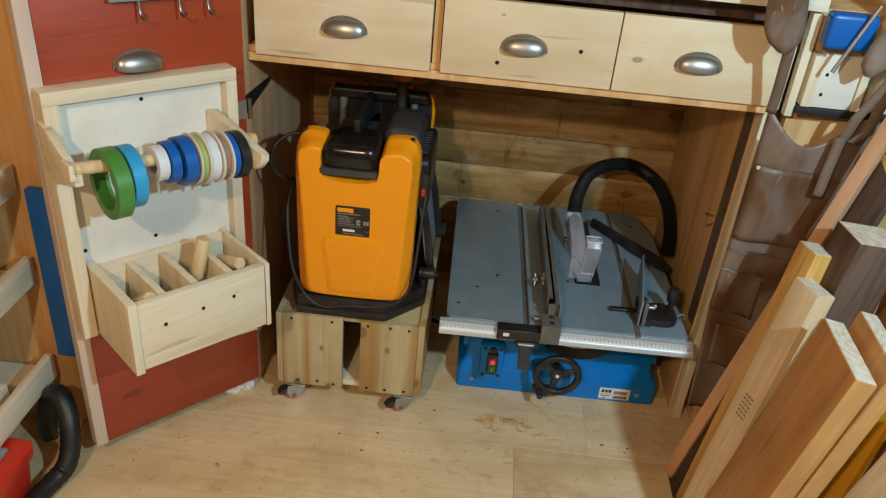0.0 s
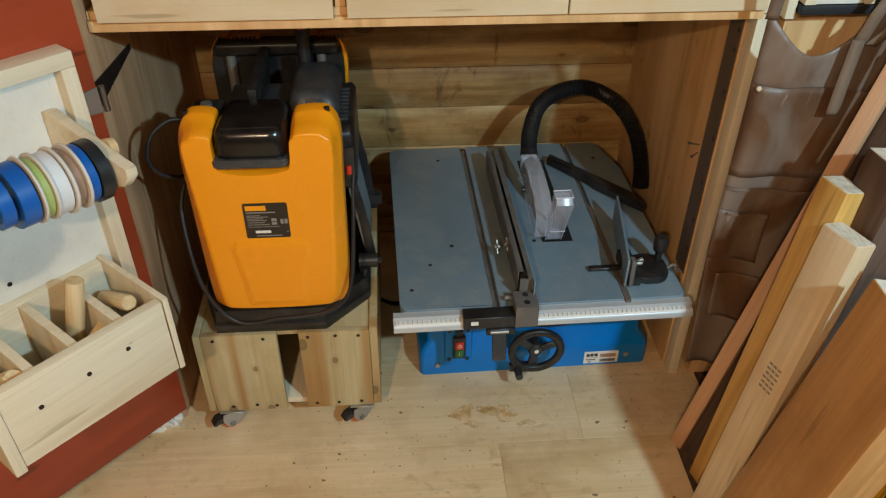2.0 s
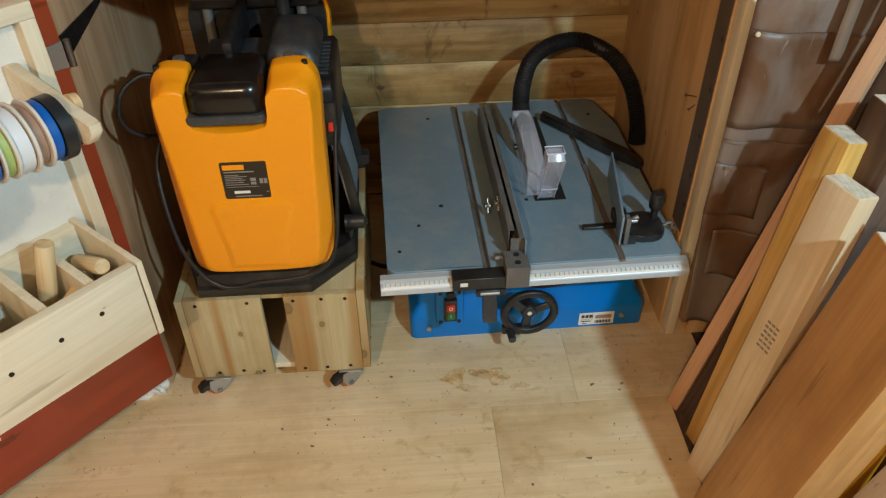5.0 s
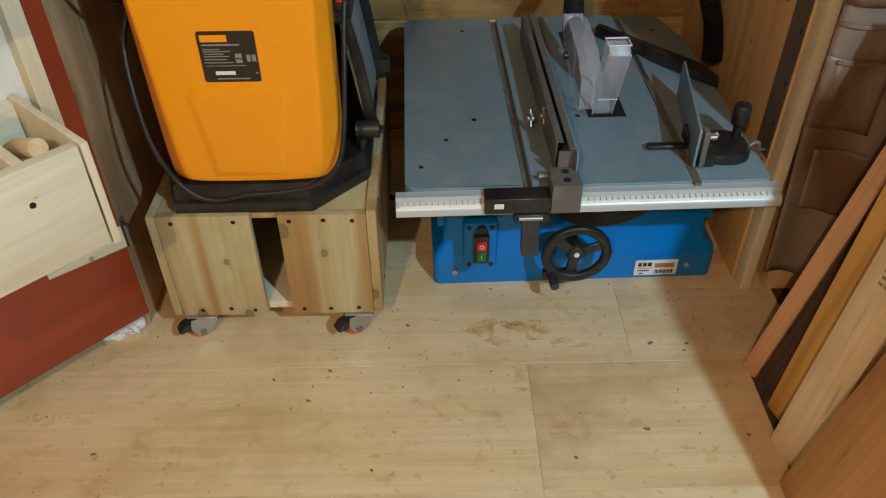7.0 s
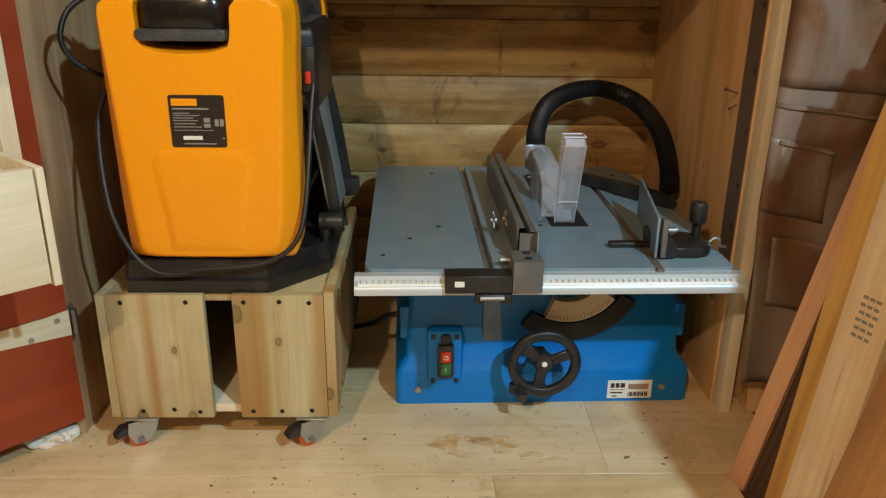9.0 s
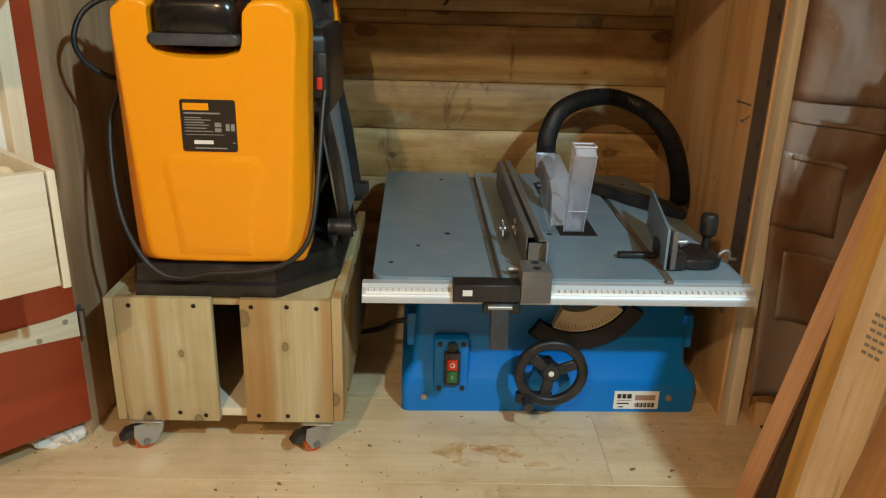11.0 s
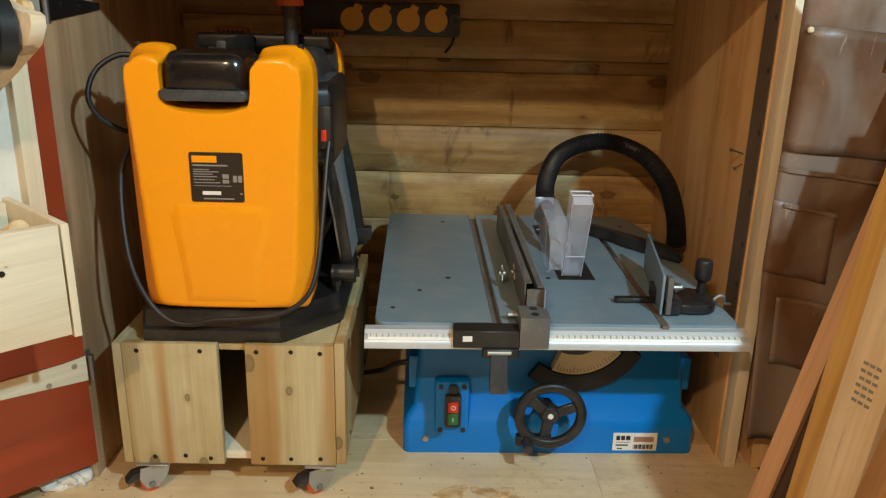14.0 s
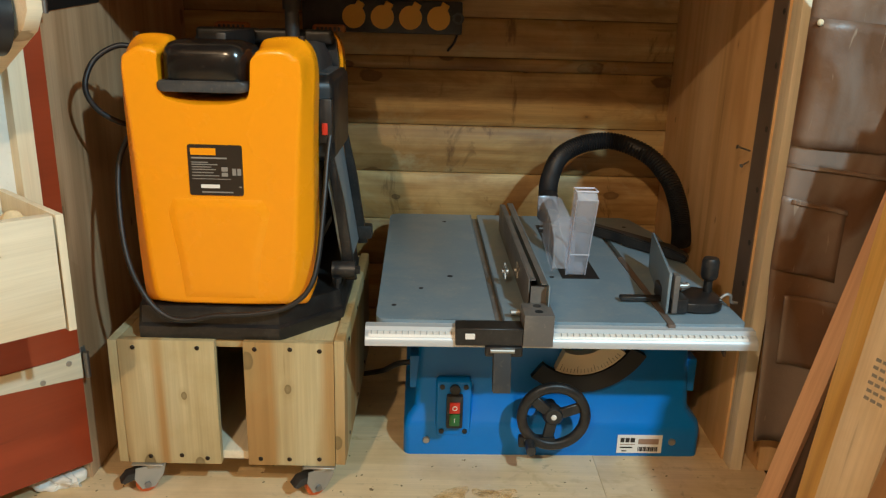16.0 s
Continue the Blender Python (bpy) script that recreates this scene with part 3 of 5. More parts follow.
# hinges
for z in (0.235, 0.850):
    dpart("hinge", prism([(0.004, z - 0.024), (0.004, z + 0.024), (0.045, z + 0.02), (0.150, z + 0.008 + (0.012 if z < 0.5 else 0)), (0.150, z - 0.012)], XZ, 0.0005, 0.003, 0.0005, 1),
          "pine_x" if z < 0.5 else "zinc", None, "strap hinge leaf")
    dpart("hinge_pin", cyl((-0.004, 0.003, z - 0.024), (-0.004, 0.003, z + 0.024), 0.0055, seg=12), "steel")
    for u, dz in ((0.026, 0.010), (0.072, -0.012)):
        bm = add_lathe(B(), Matrix.Translation((u, 0.003, z + dz)) @ Matrix.Rotation(radians(-90), 4, "X"), [(0.005, -0.001), (0.005, 0.0012), (0.002, 0.0014)], 10)
        dpart("screw", bm, "zinc")
    long = 1.955 if z > 0.5 else 1.752
    part("hinge_strap", prism([(1.728, z - 0.024), (1.728, z + 0.024), (1.745, z + 0.022), (long, z + 0.004), (long, z - 0.008), (1.745, z - 0.022)], YZ, -0.5598, -0.5572, 0.0004, 1),
         "black" if z > 0.5 else "zinc", bench, "black strap hinge" if z > 0.5 else "short zinc hinge leaf")
    for y, dz in ((1.738, 0.010), (1.738, -0.010), (1.80, 0.004), (1.87, 0.0)):
        if y < long:
            screw(bench, (-0.5571, y, z + dz), (1, 0, 0), 0.004)
# steel rail with hooks on the door
dpart("tool_rail", box(0.07, 0.30, 0.0005, 0.022, 1.118, 1.140, 0.002), "grey_metal", None, "grey steel rail with hooks")
for u in (0.092, 0.155, 0.24):
    dpart("hook", tube([(u, 0.015, 1.12), (u, 0.02, 1.09), (u, 0.035, 1.083), (u, 0.045, 1.095)], 0.0025, 6, 4), "steel")

# rolls of tape on the bar
for u, w, r, mt, lab in ((0.362, 0.030, 0.070, "green", "large roll of green masking tape"), (0.330, 0.026, 0.062, "sky", "roll of light blue masking tape"),
                         (0.272, 0.022, 0.036, "white", "small roll of white tape"), (0.250, 0.020, 0.043, "blue", "roll of dark blue tape"),
                         (0.218, 0.026, 0.050, "blue", "roll of blue insulating tape"), (0.210, 0.004, 0.054, "pale", "white card spool flange"),
                         (0.196, 0.0135, 0.048, "lime", "reel of yellow-green striped wire"), (0.190, 0.005, 0.054, "pale", "white card spool flange"),
                         (0.168, 0.021, 0.050, "white", "reel of white string"), (0.161, 0.005, 0.055, "pale", "white card spool flange"),
                         (0.145, 0.015, 0.046, "brown", "reel of brown cord"), (0.139, 0.005, 0.054, "pale", "white card spool flange"),
                         (0.123, 0.015, 0.048, "blue", "roll of blue tape"), (0.100, 0.021, 0.051, "black", "roll of black insulating tape")):
    u += 0.021
    c = dm @ Vector((u, 0.165, 0.826 + (u - 0.08) * 0.093))
    m = Matrix.Translation(Vector((-0.548, 1.715, 0)) + c) @ (dm.to_3x3() @ Vector((1, 0, 0))).to_track_quat("Z", "Y").to_matrix().to_4x4()
    inner = {"green": 0.050, "sky": 0.040}.get(mt, 0.020)
    bm = ring(Matrix.Translation((0, 0, 0.0125 - inner)) @ m, inner, r, w, 36, 0.001)
    thing("tape_roll", bm, "tape_" + mt, lab + " on the wooden bar", "tape", tuple(m.translation), group="tapes on the rack")

# dowels in the peg box
for k, (u, v, z, tu, tv, ln, r) in enumerate(((0.235, 0.10, 0.43, -12, -4, 0.185, 0.016), (0.372, 0.085, 0.468, -6, -52, 0.13, 0.016), (0.398, 0.075, 0.462, 8, -58, 0.12, 0.014),
                                              (0.215, 0.15, 0.50, -75, 20, 0.06, 0.011), (0.215, 0.12, 0.47, 70, 60, 0.11, 0.012), (0.135, 0.07, 0.51, 8, -66, 0.11, 0.0145),
                                              (0.14, 0.15, 0.46, 12, 80, 0.09, 0.012), (0.30, 0.15, 0.45, 70, 30, 0.09, 0.012))):
    m = Matrix.Translation((-0.548, 1.715, 0)) @ dm @ Matrix.Translation((u, v, z)) @ Matrix.Rotation(radians(tu), 4, "Y") @ Matrix.Rotation(radians(tv), 4, "X")
    bm = add_lathe(B(), Matrix.Identity(4), [(r - 0.0015, 0), (r, 0.002), (r, ln - 0.002), (r - 0.0015, ln)], 18)
    ob = thing("dowel", bm, "dowel", "short pale wooden dowel in the peg box", "dowel", (0, 0, 0), group="dowels in the peg box", world=False)
    ob.matrix_world = m

# ---- the dolly ----
dolly = root("dolly", "low dolly of reclaimed pallet boards on four casters", "dolly", -0.285, 1.97, 0.0)
for nm, x0, x1 in (("front_board", -0.470, -0.306), ("front_board", -0.258, -0.104)):
    part(nm, box(x0, x1, 1.676, 1.692, 0.064, 0.302, 0.002), "pallet_z", dolly, "weathered upright pallet board")
part("side_board", box(-0.487, -0.4705, 1.678, 2.17, 0.064, 0.300, 0.002), "pallet_z", dolly)
part("side_board", box(-0.1035, -0.086, 1.678, 2.17, 0.066, 0.306, 0.002), "pallet_z", dolly)
part("back_board", box(-0.470, -0.104, 2.155, 2.17, 0.064, 0.300, 0.002), "pallet_z", dolly)
part("deck", box(-0.470, -0.104, 1.6925, 2.1545, 0.285, 0.300, 0.001), "pallet_y", dolly)
part("bottom_board", box(-0.470, -0.104, 1.6925, 2.1545, 0.066, 0.082, 0.001), "pine_y", dolly)
for x, z in ((-0.444, 0.288), (-0.335, 0.289), (-0.238, 0.289), (-0.178, 0.290), (-0.128, 0.288), (-0.430, 0.078), (-0.375, 0.081), (-0.330, 0.076), (-0.236, 0.077), (-0.185, 0.077), (-0.132, 0.078)):
    screw(dolly, (x, 1.676, z), (0, -1, 0), 0.0042)
for y in (1.75, 1.9, 2.05):
    for z in (0.09, 0.28):
        screw(dolly, (-0.086, y, z), (1, 0, 0), 0.004)


def caster(x, y, brake, turn):
    spin = Matrix.Translation((x, y, 0)) @ Matrix.Rotation(radians(turn), 4, "Z") @ Matrix.Translation((-x, -y, 0))

    def turned(bm):
        bm.transform(spin)
        return bm

    c = part("caster", box(x - 0.028, x + 0.028, y - 0.024, y + 0.024, 0.061, 0.0638, 0.0005, 1), "zinc", dolly, "swivel caster")
    part("swivel", cyl((x, y, 0.052), (x, y, 0.0608), 0.018, seg=16), "zinc", c)
    for s in (-1, 1):
        bm = prism([(y - 0.030, 0.056), (y + 0.022, 0.056), (y + 0.016, 0.034), (y, 0.012), (y - 0.022, 0.012), (y - 0.033, 0.034)], YZ, x + s * 0.0125 - 0.001, x + s * 0.0125 + 0.001)
        part("fork", turned(bm), "zinc", c)
    m = Matrix.Translation((x - 0.008, y - 0.012, 0.0195)) @ Matrix.Rotation(radians(90), 4, "Y")
    part("wheel", add_lathe(B(), spin @ m, [(0.010, 0.001), (0.017, 0.001), (0.0192, 0.003), (0.0195, 0.008), (0.0192, 0.013), (0.017, 0.015), (0.010, 0.015)], 24), "caster_orange", c, "orange wheel")
    part("axle", turned(cyl((x - 0.017, y - 0.012, 0.0195), (x + 0.017, y - 0.012, 0.0195), 0.006, seg=10)), "steel", c)
    if brake:
        bm = prism([(y - 0.010, 0.050), (y - 0.045, 0.045), (y - 0.056, 0.032), (y - 0.050, 0.028), (y - 0.03, 0.036), (y - 0.008, 0.040)], YZ, x - 0.012, x + 0.012, 0.002)
        bm.transform(spin)
        part("brake_pedal", bm, "black", c, "black brake pedal")


caster(-0.436, 1.694, True, -62)
caster(-0.132, 1.694, True, -58)
caster(-0.436, 2.13, False, 30)
caster(-0.132, 2.13, False, 80)

# ---- the planer ----
pl = root("planer_thicknesser", "orange and black benchtop planer thicknesser standing on the dolly", "power tool", -0.29, 1.95, 0.300)


def planer_cover(y0, mirror):
    """The moulded end cover: a shell with two horns, a notch between them, and a front face creased off from slanting sides."""
    out = [(-0.415, 0.352), (-0.165, 0.352), (-0.146, 0.362), (-0.140, 0.42), (-0.138, 0.50), (-0.1365, 0.66), (-0.133, 0.735), (-0.137, 0.772), (-0.150, 0.792), (-0.164, 0.800), (-0.214, 0.797), (-0.222, 0.788), (-0.229, 0.765),
           (-0.232, 0.724), (-0.244, 0.710), (-0.27, 0.704), (-0.30, 0.703), (-0.335, 0.705), (-0.357, 0.711), (-0.367, 0.724), (-0.369, 0.765),
           (-0.364, 0.788), (-0.372, 0.797), (-0.408, 0.800), (-0.424, 0.793), (-0.436, 0.772), (-0.440, 0.735), (-0.437, 0.66), (-0.435, 0.50), (-0.433, 0.42), (-0.430, 0.362)]
    for _ in range(2):
        out = [q for (ax_, az_), (bx_, bz_) in zip(out, out[1:] + out[:1]) for q in ((0.75 * ax_ + 0.25 * bx_, 0.75 * az_ + 0.25 * bz_), (0.25 * ax_ + 0.75 * bx_, 0.25 * az_ + 0.75 * bz_))]
    s = -1 if mirror else 1
    secs = []
    for dy, side, lift in ((0.085, 0.0, 0.0), (0.034, 0.0, 0.0), (0.031, 0.001, 0.0015), (0.027, 0.004, 0.004), (0.007, 0.024, 0.013), (0.003, 0.028, 0.016), (0.0, 0.033, 0.019), (-0.0003, 0.040, 0.024)):
        loop = []
        for x, z in out:
            low = max(0.0, min(1.0, (0.80 - z) / 0.42))
            k = side * (0.40 + 0.55 * low)
            wr = max(0.0, min(1.0, (x + 0.24) / 0.06))
            wl = max(0.0, min(1.0, (-0.355 - x) / 0.06))
            mid = 1 - max(wr, wl)
            nx = x - k * wr + k * wl + (0.18 * side * mid * (1 if x > -0.30 else -1) if z > 0.712 else 0)
            nz = z - lift * max(0.0, min(1.0, (z - 0.765) / 0.025)) + 0.8 * lift * max(0.0, min(1.0, (0.39 - z) / 0.03))
            if 0.69 < z < 0.74:
                nz -= lift * 0.4 * mid
            loop.append((nx, y0 + s * (dy + max(0.0, z - 0.70) * 0.30 * (0.0 if dy < 0.005 else 1.0 if dy < 0.05 else 0.2)), nz))
        secs.append(loop)
    return loft(secs)


cov = part("end_cover", planer_cover(1.690, False), "orange", pl, "glossy orange moulded end cover", smooth=46)
for face in cov.data.polygons:
    if face.area > 0.02:
        face.use_smooth = False
part("end_cover", planer_cover(2.205, True), "orange", pl, "orange moulded far end cover", smooth=50)
# Black plate added over the orange far cover, in place of its shade
part("cover_lining", prism([(-0.431, 0.35), (-0.149, 0.35), (-0.1405, 0.74), (-0.146, 0.780), (-0.158, 0.798), (-0.416, 0.798), (-0.430, 0.780), (-0.4365, 0.74)], XZ, 2.100, 2.1185), "black", pl, "black plate standing in for the far cover's shade")
for x in (-0.421, -0.158):
    part("cover_screw", cyl((x, 1.757, 0.785), (x, 1.757, 0.8012), 0.0055, seg=12), "label_dark", cov)
lab = part("rating_plate", prism(rrect(-0.3315, -0.2455, 0.5525, 0.6345, 0.004), XZ, 1.6882, 1.6895), "label_dark", cov, "dark brown rating plate with small print")
def pressed(k):
    """The faint raised field below the plate, drawn in by k."""
    return [(-0.353 + k, 0.375 + k), (-0.231 - k, 0.375 + k), (-0.222 - k, 0.45), (-0.203 - k, 0.525), (-0.215 - k, 0.548 - k), (-0.360 + k, 0.548 - k), (-0.371 + k, 0.525), (-0.360 + k, 0.45)]


part("cover_panel", loft([[(x, y, z) for x, z in pressed(k)] for y, k in ((1.6902, 0.0), (1.6868, 0.011), (1.6863, 0.014), (1.6862, 0.018))]), "orange", cov, smooth=14)
# writing on the plate, as bars
def bars(parent, rows, y, mat, world=True):
    bm = B()
    for x0, x1, z0, z1 in rows:
        add_box(bm, x0, x1, y - 0.0004, y, z0, z1)
    return tagged(part("print", bm, mat, parent, world=world), kind="stuff")


bars(lab, [(-0.327, -0.287, 0.618, 0.629)], 1.6881, "orange")
bars(lab, [(-0.326, -0.270, 0.612, 0.6145), (-0.326, -0.300, 0.6055, 0.607), (-0.326, -0.285, 0.602, 0.6035), (-0.326, -0.295, 0.598, 0.5995), (-0.326, -0.288, 0.594, 0.5955), (-0.326, -0.292, 0.589, 0.5905), (-0.326, -0.283, 0.584, 0.5855), (-0.326, -0.265, 0.579, 0.580), (-0.312, -0.262, 0.557, 0.559),
           (-0.279, -0.269, 0.592, 0.599), (-0.279, -0.269, 0.584, 0.590), (-0.262, -0.256, 0.586, 0.597), (-0.254, -0.248, 0.586, 0.597), (-0.252, -0.248, 0.566, 0.568)], 1.6881, "label_grey")
bars(lab, [(-0.313, -0.283, 0.5645, 0.5705)], 1.6880, "label_white")
# black crank housing in the notch
part("crank_housing", loft([[(x, y, z) for x, z in rrect(-0.300 - w, -0.300 + w, z0, z1, 0.02)] for y, w, z0, z1 in ((1.83, 0.060, 0.715, 0.785), (1.75, 0.065, 0.712, 0.793), (1.71, 0.065, 0.712, 0.791), (1.697, 0.061, 0.716, 0.786), (1.690, 0.050, 0.726, 0.774))]), "black_gloss", pl, "glossy black crank cover", smooth=60)
part("crank_lip", loft([[(-0.302 + (x + 0.302) * k, 1.70 + dy, z) for x, z in rrect(-0.373, -0.231, 0.716, 0.733, 0.007)] for dy, k in ((0.03, 1.0), (-0.008, 1.0), (-0.014, 0.96), (-0.016, 0.9))]), "dark_grey", pl, smooth=60)
# base tray
bo = [(-0.432, 1.688), (-0.196, 1.688), (-0.100, 1.790), (-0.100, 2.085), (-0.17, 2.165), (-0.42, 2.165), (-0.468, 2.10), (-0.468, 1.79)]
base = loft([[(x, y, 0.3005) for x, y in bo], [(x, y - 0.004, 0.306) for x, y in bo], [(x, y - 0.004, 0.324) for x, y in bo],
             [(-0.285 + (x + 0.285) * 0.985, 1.93 + (y - 1.93) * 0.985, 0.328) for x, y in bo], [(-0.285 + (x + 0.285) * 0.97, 1.93 + (y - 1.93) * 0.978, 0.358) for x, y in bo]])
bs = part("base_tray", base, "black", pl, "black moulded base")
part("base_foot_bolt", cyl((-0.112, 1.80, 0.34), (-0.112, 1.80, 0.372), 0.006, seg=12), "black", bs)
part("base_bolt_head", cyl((-0.112, 1.80, 0.368), (-0.112, 1.80, 0.378), 0.009, seg=6), "black", bs)
# posts, head, motor and tables between the covers
for x, y in ((-0.19, 1.80), (-0.19, 2.09), (-0.39, 1.80), (-0.39, 2.09)):
    part("column", cyl((x, y, 0.345), (x, y, 0.795), 0.011, seg=14), "zinc", pl)
part("cutter_head", box(-0.405, -0.150, 1.79, 2.11, 0.55, 0.68, 0.012, 3), "dark_grey", pl, "grey cutter head with dust")
mot = loft([[(x, y, z) for y, z in rrect(1.79, 2.02, 0.590, 0.735, 0.02)] for x in (-0.20, -0.120)] + [[(-0.113, 1.905 + (y - 1.905) * 0.94, 0.66 + (z - 0.66) * 0.9) for y, z in rrect(1.79, 2.02, 0.590, 0.735, 0.02)]])
mo = part("motor", mot, "black", pl, "black motor housing with vents", smooth=50)
for k in range(9):
    y = 1.83 + 0.017 * k
    part("vent", box(-0.175, -0.125, y, y + 0.006, 0.734, 0.7385), "dark_grey", mo)
part("switch_box", box(-0.140, -0.114, 1.778, 1.80, 0.625, 0.70, 0.004), "black", mo)
part("switch", box(-0.131, -0.121, 1.774, 1.779, 0.640, 0.660, 0.002), "red_plastic", mo, "red switch")
part("top_bar", box(-0.42, -0.15, 2.07, 2.105, 0.772, 0.800, 0.008, 3), "black", pl)
part("motor_dome", loft([[(x, y, z) for x, y in rrect(-0.195 - w, -0.195 + w, 1.90 - w, 1.98 + w, 0.02)] for z, w in ((0.68, 0.055), (0.75, 0.052), (0.778, 0.04), (0.782, 0.028))]), "dark_grey", pl, "dusty grey motor top", smooth=60)
part("dust_port", box(-0.432, -0.365, 1.795, 1.87, 0.690, 0.772, 0.014, 3), "black", pl)
part("head_guide", box(-0.318, -0.300, 1.84, 2.06, 0.74, 0.80, 0.004), "black", pl)
part("head_plate", box(-0.372, -0.240, 1.83, 1.99, 0.685, 0.745, 0.006), "dark_grey", pl, "dusty head casting")
cs_ = part("crank_shaft", add_cyl(cyl((-0.221, 2.03, 0.76), (-0.221, 2.03, 0.845), 0.014, seg=16), (-0.221, 2.03, 0.838), (-0.221, 2.03, 0.856), 0.018, seg=16), "black", pl)
part("crank_knob", add_lathe(B(), Matrix.Translation((-0.221, 2.03, 0.856)), [(0.026, 0), (0.027, 0.004), (0.024, 0.018), (0.018, 0.022), (0.006, 0.022)], 18), "caster_orange", cs_, "orange crank knob")
for x0, x1 in ((-0.394, -0.322), (-0.196, -0.128)):
    hn = part("rear_vent", loft([[(x, y, z) for x, y in rrect(x0 + k, x1 - k, 2.105 + k, 2.135 - k, 0.008, 3)] for z, k in ((0.795, 0.0), (0.806, 0.001), (0.810, 0.005))]), "vent_shade_orange", pl, "dusty orange vent, shade put into its colour", smooth=60)
    for k in range(6):
        xk = x0 + 0.010 + k * (x1 - x0 - 0.025) / 5
        part("vent_slot", box(xk, xk + 0.005, 2.1045, 2.1060, 0.797, 0.805), "label_dark", hn)
part("thickness_bed", box(-0.40, -0.16, 1.80, 2.10, 0.40, 0.415), "grey_metal", pl)
# folded extension table on the side
tb = B()
add_box(tb, -0.006, 0.0, 0.0, 0.235, 0.0, 0.27, 0.001, 1)
tb.transform(Matrix.Translation((-0.098, 1.835, 0.372)) @ Matrix.Rotation(radians(-9), 4, "Y"))
et = part("extension_table", tb, "grey_metal", pl, "folded grey extension table")
for y in (1.828, 2.062):
    fr = prism([(-0.004, 0.0), (0.016, 0.0), (0.010, 0.15), (-0.004, 0.285), (-0.012, 0.285)], XZ, y, y + 0.014, 0.002)
    fr.transform(Matrix.Translation((-0.096, 0, 0.362)) @ Matrix.Rotation(radians(-6), 4, "Y"))
    part("table_arm", fr, "black", et, "black folding arm")
part("arm_pivot", add_cyl(cyl((-0.122, 1.815, 0.388), (-0.080, 1.815, 0.388), 0.016, seg=16), (-0.085, 1.815, 0.388), (-0.072, 1.815, 0.388), 0.008, seg=6), "black", et)
part("arm_pivot", box(-0.115, -0.070, 2.06, 2.09, 0.372, 0.402, 0.006), "black", et)
# mains cable: out of the back on the left, round the front, up the right side
part("cable", tube([(-0.42, 1.775, 0.772), (-0.455, 1.765, 0.778), (-0.490, 1.75, 0.755), (-0.502, 1.735, 0.715), (-0.490, 1.74, 0.680), (-0.462, 1.76, 0.655), (-0.44, 1.80, 0.645)], 0.0045, 10, 8), "rubber", pl, "black mains cable")
part("cable", tube([(-0.452, 1.80, 0.645), (-0.466, 1.755, 0.595), (-0.458, 1.715, 0.520), (-0.440, 1.685, 0.440), (-0.412, 1.674, 0.380), (-0.380, 1.669, 0.350), (-0.345, 1.668, 0.343), (-0.300, 1.670, 0.351), (-0.230, 1.671, 0.356), (-0.180, 1.674, 0.368), (-0.146, 1.682, 0.395), (-0.131, 1.70, 0.440), (-0.124, 1.735, 0.53), (-0.121, 1.765, 0.60), (-0.118, 1.782, 0.638)], 0.0045, 10, 8), "rubber", pl, "black mains cable")

# ---- the table saw ----
saw = root("table_saw", "blue benchtop table saw with a grey table and clear guard", "table saw", -0.049, 1.653, 0.0, 0, 0, 1.2)


def sp(name, bm, mat, parent=None, label="", smooth=40):
    return part(name, bm, mat, parent or saw, label, world=False, smooth=smooth)


def body_section(x0, x1, y0, y1, z):
    return [(x, y, z) for x, y in rrect(x0, x1, y0, y1, 0.014, 3)]


body = loft([body_section(0.064, 0.656, 0.170, 0.66, 0.0), body_section(0.064, 0.656, 0.170, 0.66, 0.058), body_section(0.068, 0.652, 0.173, 0.655, 0.075),
             body_section(0.084, 0.632, 0.186, 0.64, 0.096), body_section(0.090, 0.624, 0.194, 0.63, 0.20), body_section(0.098, 0.612, 0.206, 0.62, 0.318)])
bd = sp("body", body, "blue", None, "bright blue painted sheet-metal body", 35)
# table: left wing, slot, middle, slot, right
T = 0.345


def plate(x0, x1, y0, y1, z0, z1, r, corners, bevel=0.0025):
    return prism(rrect(x0, x1, y0, y1, r, 5, corners), XY, z0, z1, bevel)


sp("table_wing", plate(0.016, 0.219, 0.034, 0.730, T - 0.020, T, 0.022, (0, 0, 1, 1)), "table", None, "dusty blue-grey steel table")
sp("table_plate", plate(0.2345, 0.5135, 0.034, 0.730, T - 0.020, T, 0.004, (0, 0, 0, 0), 0.0015), "table")
sp("table_plate", prism([(0.5275, 0.034), (0.648, 0.034), (0.654, 0.045), (0.654, 0.58), (0.62, 0.715), (0.60, 0.730), (0.5275, 0.730)], XY, T - 0.020, T, 0.0025), "table")
sp("mitre_slot", box(0.2195, 0.234, 0.032, 0.728, T - 0.022, T - 0.010), "fence")
sp("mitre_slot", box(0.514, 0.527, 0.032, 0.728, T - 0.022, T - 0.010), "fence")
sp("table_skirt", box(0.05, 0.63, 0.05, 0.70, T - 0.045, T - 0.0225), "fence")
for x, y, r in ((0.150, 0.258, 0.0055), (0.093, 0.188, 0.0045), (0.045, 0.10, 0.0045), (0.150, 0.66, 0.005), (0.352, 0.263, 0.005), (0.405, 0.262, 0.005), (0.59, 0.64, 0.005)):
    sp("hole", cyl((x, y, T - 0.004), (x, y, T + 0.0005), r, seg=14), "insert")
